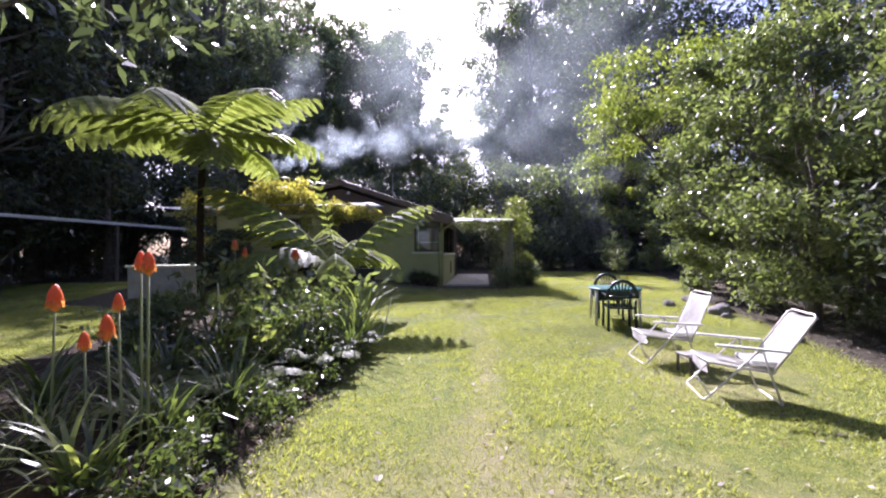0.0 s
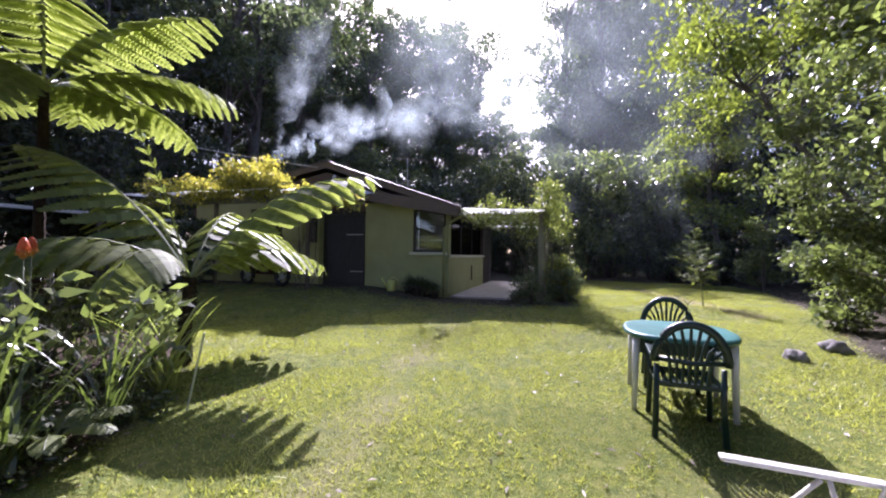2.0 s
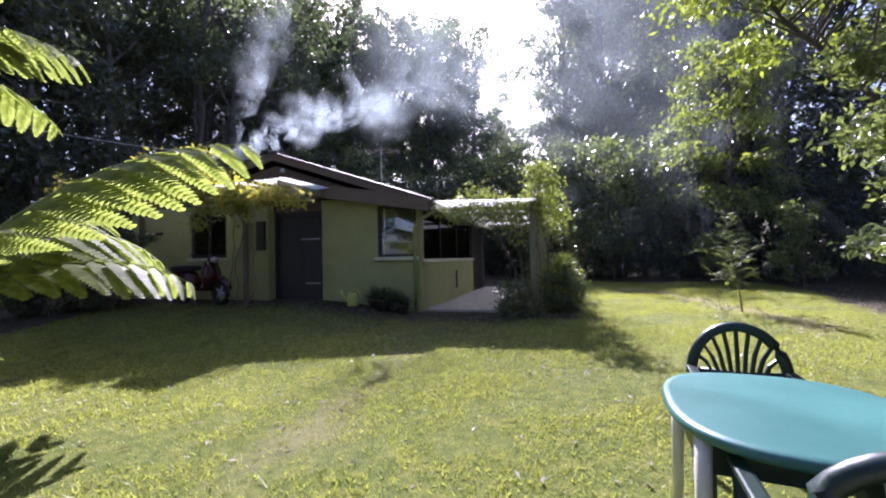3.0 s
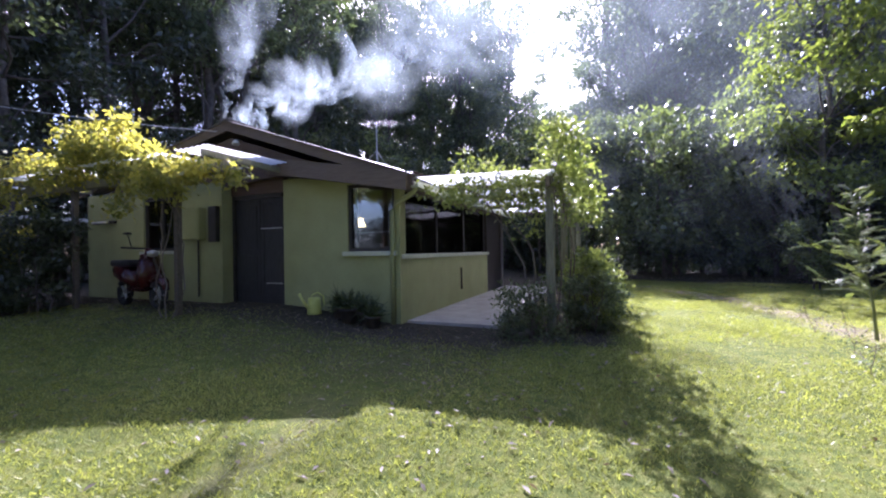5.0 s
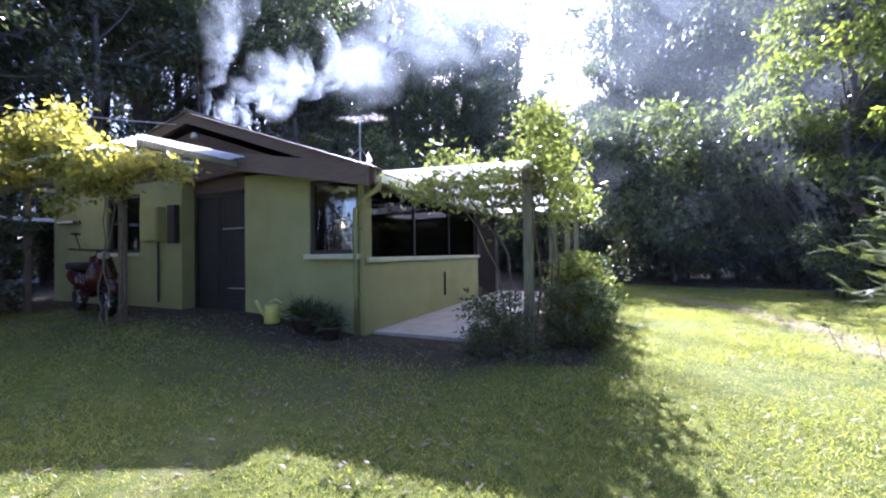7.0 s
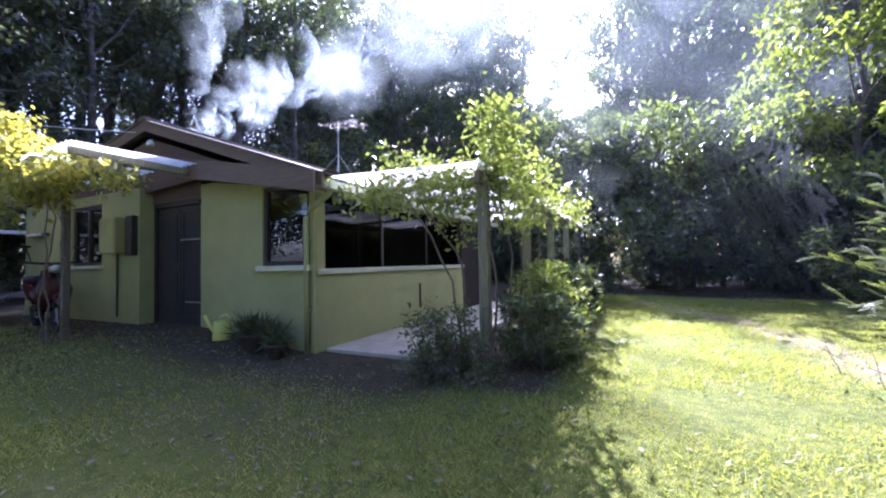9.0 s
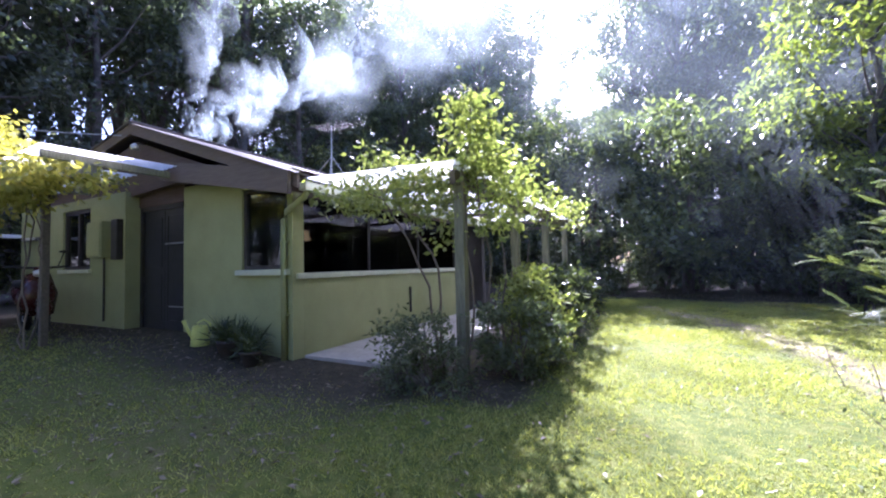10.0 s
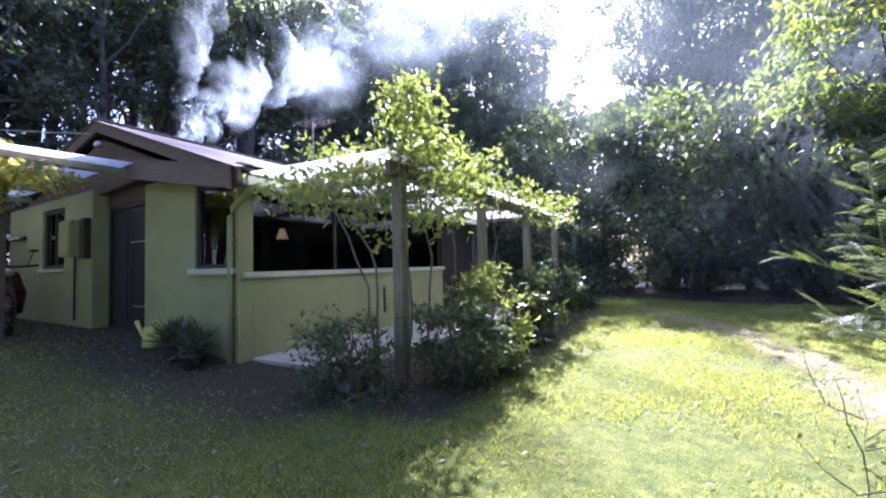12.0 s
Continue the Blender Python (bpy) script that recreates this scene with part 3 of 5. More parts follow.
hpart("fascia", bm, M_BROWN, label="brown timber fascia over the corner window")
hpart("soffit", boxes((-1.6, -1.14, YF - 0.1, SIDE_END, 2.82, 2.835)), M_BROWN2)
bm = bmesh.new()
prism(bm, [(-1.2, 2.68), (-1.2, 2.57), (-1.08, 2.57), (-1.08, 2.68), (-1.1, 2.68), (-1.1, 2.59), (-1.18, 2.59), (-1.18, 2.68)], YF - 0.15, YB)
hpart("gutter", bm, M_TRIM)
bm = tube(bmesh.new(), [(-1.12, YF - 0.05, 2.62), (-1.2, YF - 0.06, 2.5), (-1.55, YF - 0.05, 2.33), (-1.62, YF - 0.045, 2.22), (-1.62, YF - 0.045, 0.28)], 0.042, 12)
dpipe = hpart("downpipe", bm, M_WALL, label="green painted downpipe", shade=True)
for z in (0.9, 1.9):
    ob = hpart("bracket", boxes((-1.69, -1.55, YF - 0.05, YF, z, z + 0.03)), M_WALL)
    ob.parent = dpipe
# roof things
fl = thing("flood_light", Matrix.Translation((-4.9, YF - 0.28, 3.72)), "small pale flood light under the gable", "light")
part("bracket", tube(bmesh.new(), [(0, 0.1, 0.06), (0, 0, 0.05), (0, -0.05, 0)], 0.014, 6), M_FRAME, fl)
part("lamp_head", lathe(bmesh.new(), [(0.02, 0.03), (0.055, 0.0), (0.065, -0.07), (0.0, -0.06)], 14, (0, -0.06, 0)), M_PLWHITE, fl, shade=True)
vent = thing("roof_vent", Matrix.Translation((-6.1, 16.3, roof_z(-6.1) + 0.08)), "pale round metal flue cap on the roof", "roof vent")
part("flue", lathe(bmesh.new(), [(0.1, -0.25), (0.1, 0.22), (0.11, 0.24), (0.0, 0.24)]), M_ALU, vent, shade=True)
part("cap", lathe(bmesh.new(), [(0.2, 0.2), (0.22, 0.26), (0.19, 0.33), (0.1, 0.38), (0.0, 0.39)]), M_ALU, vent, shade=True)
chim = thing("chimney_pipe", Matrix.Translation((-10.2, 17.7, roof_z(-10.2))), "thin dark metal chimney pipe behind the ridge", "chimney")
part("pipe", lathe(bmesh.new(), [(0.08, -0.15), (0.08, 1.85), (0.0, 1.85)]), M_FRAME, chim, shade=True)
part("cowl", lathe(bmesh.new(), [(0.1, 1.8), (0.15, 1.9), (0.13, 1.94), (0.0, 2.0)]), M_FRAME, chim, shade=True)
ant = thing("tv_antenna", Matrix.Translation((-4.2, 18.0, roof_z(-4.2))), "thin metal television antenna with stays on the roof", "antenna")
part("mast", tube(bmesh.new(), [(0, 0, -0.05), (0, 0, 1.35)], 0.018, 6), M_ALU, ant)
for dx, dy in ((-0.5, 0), (0.35, 0.3), (0.3, -0.4)):
    part("stay", tube(bmesh.new(), [(0, 0, 0.55), (dx, dy, -SL * dx if dx > -4 else 0)], 0.009, 5), M_ALU, ant)
boom = part("boom", tube(bmesh.new(), [(-0.45, 0.1, 1.36), (0.75, -0.15, 1.2)], 0.009, 5), M_ROOF, ant)
for k in range(7):
    u = k / 6
    ob = part("element", tube(bmesh.new(), [(-0.45 + 1.2 * u - 0.06, 0.1 - 0.25 * u - 0.28, 1.36 - 0.16 * u), (-0.45 + 1.2 * u + 0.06, 0.1 - 0.25 * u + 0.28, 1.36 - 0.16 * u)], 0.004, 4), M_ROOF, boom)
# inside
pl = thing("pendant_lamp", Matrix.Translation((-4.1, 17.0, 2.86)), "small glowing warm pendant lamp in the dark room", "lamp")
part("cord", tube(bmesh.new(), [(0, 0, 0), (0, 0, -0.46)], 0.006, 6), M_FRAME, pl)
part("shade", lathe(bmesh.new(), [(0.13, -0.68), (0.125, -0.66), (0.06, -0.46), (0.0, -0.45)]), M_LAMP, pl, "glowing pale yellow shade", True)

# ---- pergola beside the house ----
PX = 0.95
perg = thing("pergola", Matrix.Translation((PX, 14.55, 0.3)), "timber pergola with translucent roof sheets overgrown by a vine", "pergola")


def ppart(name, bm, mat, label="", base=Vector((PX, 14.55, 0.3)), parent=None, shade=False):
    bmesh.ops.translate(bm, verts=bm.verts[:], vec=-base)
    return part(name, bm, mat, parent or perg, label, shade)


for py in (14.55, 16.62, 18.7, 20.8, 22.9):
    ppart("post", boxes((PX - 0.06, PX + 0.06, py - 0.06, py + 0.06, 0.2, 2.6), bevel=0.01), M_TIMBER)
ppart("beam", boxes((PX - 0.035, PX + 0.035, 14.35, 23.1, 2.44, 2.6), bevel=0.008), M_BEAM)
for py in (15.25, 16.6, 18.7, 20.8, 22.9):
    bm = boxes((-1.04, PX + 0.12, py - 0.1, py - 0.05, 2.56, 2.635), bevel=0.006)
    for v in bm.verts:
        v.co.z += 0.07 * (PX - v.co.x) / 2.0
    ppart("rafter", bm, M_BEAM)


def corrugated(x0, x1, y0, y1, zf, n=40, axis="y"):
    """A wavy sheet; zf gives the height."""
    bm = bmesh.new()
    g = []
    for k in range(n + 1):
        u = k / n
        row = []
        for i in range(7):
            w = i / 6
            x, y = (x0 + (x1 - x0) * w, y0 + (y1 - y0) * u) if axis == "y" else (x0 + (x1 - x0) * u, y0 + (y1 - y0) * w)
            row.append(bm.verts.new((x, y, zf(x, y) + 0.014 * math.sin(k * math.pi / 2))))
        g.append(row)
    for a, b in zip(g, g[1:]):
        for i in range(6):
            bm.faces.new((a[i], a[i + 1], b[i + 1], b[i]))
    return bm


for a, b in ((14.2, 15.2), (15.16, 16.3), (16.28, 17.6), (17.58, 18.6), (18.58, 20.2), (20.4, 21.6)):
    ppart("roof_sheet", corrugated(-1.2, PX + 0.1, a, b, lambda x, y: 2.66 + 0.07 * (PX - x) / 2.0 + 0.004 * math.sin(7 * x)), M_SHEET, "weathered translucent roof sheet", shade=True)

# ---- awning pergola at the front ----
AB = Vector((-6.0, 12.9, 0.5))
awn = thing("awning_pergola", Matrix.Translation(AB), "timber awning with pale translucent sheets over the entrance", "pergola")
apart_ = lambda name, bm, mat, label="", shade=False: ppart(name, bm, mat, label, AB, awn, shade)
for px in (-8.05, -5.0):
    apart_("post", boxes((px - 0.045, px + 0.045, 12.855, 12.945, 0.3, 2.86), bevel=0.01), M_BEAM)
apart_("beam", boxes((-11.2, -3.66, 12.82, 12.98, 2.84, 3.0), bevel=0.01), M_TIMBER)
for px in (-3.78, -5.0, -6.4, -8.05, -9.6):
    apart_("rafter", boxes((px - 0.03, px + 0.03, 12.45, 13.94, 3.0, 3.1), bevel=0.006), M_TIMBER)
for a, b, o in ((-4.32, -3.6, 0.0), (-5.6, -4.62, -0.02), (-6.9, -5.9, 0.01), (-8.3, -7.1, 0.0), (-9.7, -8.5, 0.0), (-11.2, -9.8, 0.0)):
    apart_("roof_sheet", corrugated(a, b, 12.4, 14.2 if a > -4.6 else 13.9, lambda x, y: 3.13 + 0.03 * (y - 12.6) + o + 0.01 * math.sin(5 * x), 24, "x"), M_SHEET, "pale translucent roof sheet", True)
# concrete path beside the low wall
bm = boxes((XR + 0.02, 0.15, 14.5, 21.5, 0.2, 0.335), bevel=0.01)
tagged(mesh_object("pavement", [v.co.copy() for v in bm.verts], [[v.index for v in f.verts] for f in (bm.verts.index_update(), bm.faces)[1]], M_CONC), "pale worn concrete path beside the low wall", "path", kind="structure")
bm.free()

# ---- trees ----
def limb_points(a, b, n, wob, g):
    pts = []
    for i in range(n + 1):
        u = i / n
        p = Vector(a).lerp(Vector(b), u)
        k = math.sin(u * math.pi) * wob
        pts.append(p + Vector((g.uniform(-k, k), g.uniform(-k, k), g.uniform(-k, k) * 0.4)))
    return pts


def tree(name, label, category, m, height, crown_from, spread, clumps, leaves, leaf, mat, trunk_r=0.2, droop=0.6, seed=1, bark=None, clump_r=1.5, lean=0.0, stems=1, group=""):
    """A trunk with limbs that end in clumps of small leaves."""
    g = random.Random(seed)
    ng = np.random.default_rng(seed)
    ob = thing(name, m, label, category, group)
    bm = bmesh.new()
    centres = []
    for s in range(stems):
        off = Vector((g.uniform(-0.5, 0.5), g.uniform(-0.5, 0.5), 0)) * (spread * 0.35 if stems > 1 else 0)
        top = Vector((g.uniform(-1, 1) * spread * 0.15 + lean * height, g.uniform(-1, 1) * spread * 0.15, height * 0.93)) + off * 2
        pts = limb_points(off + Vector((0, 0, -0.25)), top, 8, height * 0.015 + 0.03, g)
        rad = [trunk_r * (1.25 if i == 0 else 1) * (1 - 0.85 * i / 8) for i in range(9)]
        tube(bm, pts, rad, 7)
        for i in range(clumps // stems):
            h = crown_from + (1 - crown_from) * ((i + g.random()) / (clumps // stems))
            base = pts[min(8, int(h * 8 * 0.85))].lerp(pts[min(8, int(h * 8 * 0.85) + 1)], g.random())
            a = g.uniform(0, 6.283)
            rr = spread * math.sqrt(g.uniform(0.08, 1)) * (1.05 - 0.55 * abs(h - 0.6))
            c = Vector((pts[4].x * h * 1.4 + rr * math.cos(a), pts[4].y + rr * math.sin(a), height * h * g.uniform(0.95, 1.05)))
            tube(bm, limb_points(base, c, 3, rr * 0.12, g), [trunk_r * 0.3, trunk_r * 0.2, trunk_r * 0.12, trunk_r * 0.05], 5, False)
            centres.append((c, clump_r * g.uniform(0.6, 1.25)))
    part("trunk", bm, bark or M_BARK, ob, shade=True)
    per = leaves // len(centres)
    pos = []
    for c, r in centres:
        d = unit(ng.normal(size=(per, 3)))
        rad = r * ng.uniform(0.25, 1.0, (per, 1)) ** 0.6
        q = d * rad * np.array([1, 1, 0.62])
        q = q * (1 + 0.35 * np.sin(3.1 * d[:, :1] + 5 * d[:, 1:2] + c.x))
        pos.append(q + np.array(c))
    pos = np.concatenate(pos)
    pos[:, 2] = np.maximum(pos[:, 2], 0.06)
    quads("crown", leaf_faces(pos, leaf, leaf * 0.42, droop, ng), mat, ob)
    return ob


def scaled(x, y, rz, s, dz=-0.05):
    return pose(x, y, ground_z(x, y) + dz, 0, 0, rz) @ Matrix.Diagonal((s, s, s * 1.0, 1))


FOREST = "trees round the clearing"
gum = [tree("gum_tree", "tall slender gum tree with open grey-green crown", "tree", scaled(x, y, 0, 1), h, 0.38, 3.6, 26, 5400, 0.40, M_GUM, 0.3, 0.7, sd, clump_r=1.5, group=FOREST)
       for x, y, h, sd in ((-19, 44, 25, 3), (-12, 47, 26.5, 4), (-25, 40, 27, 5))]
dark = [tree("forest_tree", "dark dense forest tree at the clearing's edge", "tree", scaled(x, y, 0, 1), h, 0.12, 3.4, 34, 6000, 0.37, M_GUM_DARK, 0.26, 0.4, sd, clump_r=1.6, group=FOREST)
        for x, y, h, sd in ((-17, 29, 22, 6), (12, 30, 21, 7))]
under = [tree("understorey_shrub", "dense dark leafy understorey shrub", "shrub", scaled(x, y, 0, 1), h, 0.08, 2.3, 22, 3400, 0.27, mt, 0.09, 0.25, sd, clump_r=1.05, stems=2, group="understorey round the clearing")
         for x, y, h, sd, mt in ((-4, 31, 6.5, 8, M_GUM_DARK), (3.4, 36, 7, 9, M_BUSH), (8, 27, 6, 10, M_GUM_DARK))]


def place(src, x, y, s=1.0):
    return copy_thing(src, scaled(x, y, R.uniform(0, 360), s))


# azimuths are degrees left of +y as seen from the lawn
def ring(srcs, az0, az1, d0, d1, count, s0, s1, ox=1.5, oy=8.0):
    for i in range(count):
        az = radians(az0 + (az1 - az0) * (i + R.uniform(0.1, 0.9)) / count)
        d = R.uniform(d0, d1)
        place(srcs[i % len(srcs)], ox - d * math.sin(az), oy + d * math.cos(az), R.uniform(s0, s1))


ring(gum, 11.5, 46, 50, 58, 22, 1.22, 1.42)      # the far row under the open sky
ring(gum, 12, 42, 38, 45, 9, 0.62, 0.78)
ring(gum, 5, 11, 44, 52, 5, 0.66, 0.76)          # low trees under the gap
ring(gum, 47, 72, 25, 35, 11, 1.05, 1.3)         # tall left stand
ring(dark, 38, 62, 35, 45, 11, 0.8, 1.0)
ring(dark, 60, 97, 20, 27, 11, 0.85, 1.15)
ring(gum, -22, 1, 40, 50, 15, 1.15, 1.4)       # tall right stand
ring(dark, -22, -1, 46, 56, 9, 0.8, 1.0)
ring(dark, -60, -13, 20, 27, 11, 0.65, 1.05)
ring(dark, 66, 100, 15, 19, 4, 0.6, 0.8)
ring(dark, -120, -60, 11, 18, 6, 0.6, 1.0)
ring(dark, 100, 114, 18, 26, 2, 0.7, 1.0)
ring(dark, 142, 240, 18, 26, 7, 0.7, 1.0)        # behind the walk
ring(dark, 145, 205, 24, 32, 7, 1.0, 1.3)
for x, y, s in ((9.4, 4.2, 0.72), (9.8, 7.6, 0.8), (9.2, 10.4, 0.72), (9.0, 1.0, 0.7), (13.0, 9.4, 1.0), (-11.0, 4.5, 0.7), (-10.0, 0.3, 0.62), (-14.5, 4.6, 0.8), (-17.5, 9.0, 0.9)):
    place(dark[0], x, y, s)
ring(under, 8, 45, 26, 33, 14, 0.9, 1.25)
ring(under, 8, 45, 36, 42, 9, 1.2, 1.6)
ring(under, -45, 8, 19.5, 24, 16, 0.8, 1.2)
ring(under, 45, 85, 19, 25, 12, 0.6, 0.9)
ring(under, -42, 10, 20.5, 25, 16, 0.42, 0.6)
ring(under, 10, 46, 23, 30, 14, 0.45, 0.65)
ring(under, -100, -45, 9.5, 15, 8, 0.7, 1.0)

# ---- shrubs and trees close to the lawn ----
for x, y, h, sp, n, mt, sd, lab in (
        (5.9, 7.7, 5.6, 1.45, 13000, M_BUSH, 21, "tall glossy-leaved shrub lit from behind"),
        (6.2, 10.5, 6.5, 1.7, 17000, M_BUSH, 22, "tall glossy-leaved shrub lit from behind"),
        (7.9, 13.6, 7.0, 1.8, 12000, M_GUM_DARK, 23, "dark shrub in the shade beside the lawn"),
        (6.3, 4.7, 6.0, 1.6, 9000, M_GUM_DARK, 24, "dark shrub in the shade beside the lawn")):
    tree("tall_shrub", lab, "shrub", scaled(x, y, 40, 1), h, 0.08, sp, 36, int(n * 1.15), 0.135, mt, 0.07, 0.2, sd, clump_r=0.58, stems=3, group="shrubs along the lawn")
tree("overhanging_tree", "leaning tree with lime-green leaves over the lawn", "tree", scaled(8.9, 13.9, 0, 1), 7.6, 0.62, 2.3, 24, 8000, 0.17, M_LIME, 0.09, 0.6, 31, clump_r=0.8, lean=-0.62)
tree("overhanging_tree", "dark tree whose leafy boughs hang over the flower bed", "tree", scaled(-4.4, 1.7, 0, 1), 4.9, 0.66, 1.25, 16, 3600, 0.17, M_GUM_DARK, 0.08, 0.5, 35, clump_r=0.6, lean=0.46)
tree("lime_leaved_tree", "tree with hanging lime-green foliage at the lawn's end", "tree", scaled(8.0, 23.6, 0, 1), 9.5, 0.3, 2.0, 24, 7000, 0.22, M_LIME, 0.14, 0.8, 32, clump_r=0.85)
tree("silvery_shrub", "large shrub with shining pale leaves in the forest edge", "shrub", scaled(4.0, 27.6, 0, 1), 7.0, 0.2, 3.2, 26, 7000, 0.3, M_BUSH, 0.1, 0.2, 33, clump_r=1.1, stems=3)
tree("silvery_shrub", "large shrub with shining pale leaves in the forest edge", "shrub", scaled(0.6, 30.0, 0, 1), 8.0, 0.2, 3.2, 26, 7000, 0.3, M_BUSH, 0.1, 0.2, 34, clump_r=1.1, stems=3)
for x, y, h, sd in ((7.0, 22.4, 1.9, 41), (8.4, 20.6, 2.7, 42), (6.3, 12.2, 1.4, 43)):
    tree("small_shrub", "small leafy shrub on the lawn's edge", "shrub", scaled(x, y, 0, 1), h, 0.15, 0.65, 14, 1800, 0.14, M_BUSH, 0.035, 0.1, sd, clump_r=0.38, stems=2, group="small shrubs")
for x, y, h, sp, n, lf, mt, sd, lab in (
        (0.85, 14.0, 0.75, 0.46, 2000, 0.07, M_GUM, 51, "grey-green fine-leaved shrub at the pergola post"),
        (1.5, 14.8, 0.9, 0.42, 2000, 0.085, M_GUM, 52, "dense dark rounded shrub beside the pergola"),
        (1.55, 15.4, 1.25, 0.5, 2200, 0.11, M_VINE, 53, "bright leafy shrub beside the pergola"),
        (0.42, 14.0, 0.36, 0.28, 600, 0.05, M_GUM, 54, "low grey-green shrub beside the path"),
        (1.2, 17.2, 1.1, 0.6, 2600, 0.1, M_DARKPOT, 55, "dense dark rounded shrub beside the pergola"),
        (1.1, 19.6, 1.3, 0.6, 2600, 0.1, M_DARKPOT, 56, "dense dark rounded shrub beside the pergola"),
        (1.2, 22.0, 2.0, 0.9, 3000, 0.14, M_GUM_DARK, 57, "dark shrub at the pergola's far end"),
        (-8.4, 12.5, 1.9, 0.6, 4200, 0.11, M_GUM_DARK, 58, "dark bush at the awning post"),
        (-9.6, 12.0, 1.2, 0.7, 3200, 0.12, M_GUM_DARK, 59, "dark bush at the awning post")):
    tree("garden_shrub", lab, "shrub", scaled(x, y, 0, 1), h, 0.1, sp, 26, n, lf, mt, 0.02, 0.05, sd, clump_r=sp * 0.45, stems=3, group="shrubs round the pergola")


# ---- ferns ----
def frond_mesh(name, length, rise, bend, mat, parent, seed, pairs=13, az=0.0, stalk=0.24, wide=0.20, droop=0.12, lobe=0.2, single=False):
    """An arching midrib with toothed leaflets on both sides; single: each leaflet a piece of its own."""
    g = np.random.default_rng(seed)
    n = 60
    a, b = radians(rise), radians(bend)
    p, pts, ang = np.zeros(3), [], []
    for i in range(n + 1):
        e = a - b * (i / n) ** 1.15
        pts.append(p.copy())
        ang.append(e)
        p = p + length / n * np.array([math.cos(e), 0.02 * math.sin(6 * i / n + seed), math.sin(e)])
    out = []
    for i in range(pairs):
        u = stalk + (0.99 - stalk) * i / (pairs - 1)
        k = min(n, int(u * n))
        w = (u - stalk) / (1 - stalk)
        pl = length * wide * (math.sin(math.pi * (0.14 + 0.78 * w)) ** 0.75 + 0.03)
        t = np.array([math.cos(ang[k]), 0, math.sin(ang[k])])
        up = np.array([-math.sin(ang[k]), 0, math.cos(ang[k])])
        for s in (-1, 1):
            d = np.array([0, s, 0]) * 0.92 + t * (0.35 + 0.3 * w) - up * (droop + 0.1 * g.random())
            d = d / np.linalg.norm(d)
            m = 15
            side = np.cross(d, up)
            side /= np.linalg.norm(side)
            for j in range(m):
                v = (j + 0.5) / m
                q = pts[k] + d * pl * v - up * pl * 0.2 * v * v
                ll = pl * lobe * (1 - 0.8 * v ** 2.6) * (0.9 + 0.2 * g.random()) + 0.006
                ww = pl / m * 2.1
                for r in (-1, 1):
                    dd = side * r + d * 0.35 - up * 0.12
                    tip = q + dd * ll
                    mid = q + dd * ll * 0.62
                    out.append((q - d * ww * 0.5, mid - d * ww * 0.5, tip, q + d * ww * 0.5))
    ca, sa = math.cos(az), math.sin(az)
    rot = np.array([[ca, sa, 0], [-sa, ca, 0], [0, 0, 1]])
    bm = tube(bmesh.new(), [tuple(np.array(q) @ rot) for q in pts[::6]], [0.014 * length / 2 * (1 - 0.85 * i / 10) + 0.002 for i in range(11)], 5)
    v = np.array(out) @ rot
    if single:
        ob = part(name, bm, M_STALK, parent)
        for i in range(0, len(v), 30):
            quads("leaflet", v[i:i + 30], mat, ob)
    else:
        ob = quads(name, v, mat, parent)
        part("midrib", bm, M_STALK, ob, "pale green midrib")
    return ob


def tree_fern(m, trunk_h, lean, fronds, label, seed, trunk_r=0.08):
    """fronds: rows of azimuth, length, rise, bend in degrees and metres."""
    ob = thing("tree_fern", m, label, "tree fern", "tree ferns")
    g = random.Random(seed)
    pts = [(lean[0] * u + 0.02 * math.sin(9 * u), lean[1] * u, trunk_h * u - 0.1 * (1 - u)) for u in (0, 0.2, 0.4, 0.6, 0.8, 1.0)]
    bm = tube(bmesh.new(), pts, [trunk_r * 1.35, trunk_r * 1.1, trunk_r, trunk_r * 0.95, trunk_r, trunk_r * 0.8], 10)
    for k in range(60):
        u = g.uniform(0.05, 0.98)
        a = g.uniform(0, 6.28)
        c = Vector((lean[0] * u, lean[1] * u, trunk_h * u)) + trunk_r * 0.8 * Vector((math.cos(a), math.sin(a), 0))
        tube(bm, [c, c + Vector((math.cos(a) * 0.05, math.sin(a) * 0.05, g.uniform(-0.09, 0.06)))], [0.012, 0.004], 4, False)
    part("trunk", bm, M_FERNBARK, ob, "dark fibrous trunk")
    for i, (az, ln, rise, bend) in enumerate(fronds):
        young = rise > 70
        f = frond_mesh("frond", ln, rise, bend, M_FROND, ob, seed * 31 + i, az=radians(az), pairs=11, stalk=0.3 if young else 0.18,
                       wide=0.075 if young else 0.24 if trunk_h < 2 else 0.26, droop=0.0 if young else 0.5 if trunk_h < 2 else 0.3, lobe=0.13 if young else 0.23, single=True)
        f.location = (lean[0], lean[1], trunk_h - 0.03)
    return ob


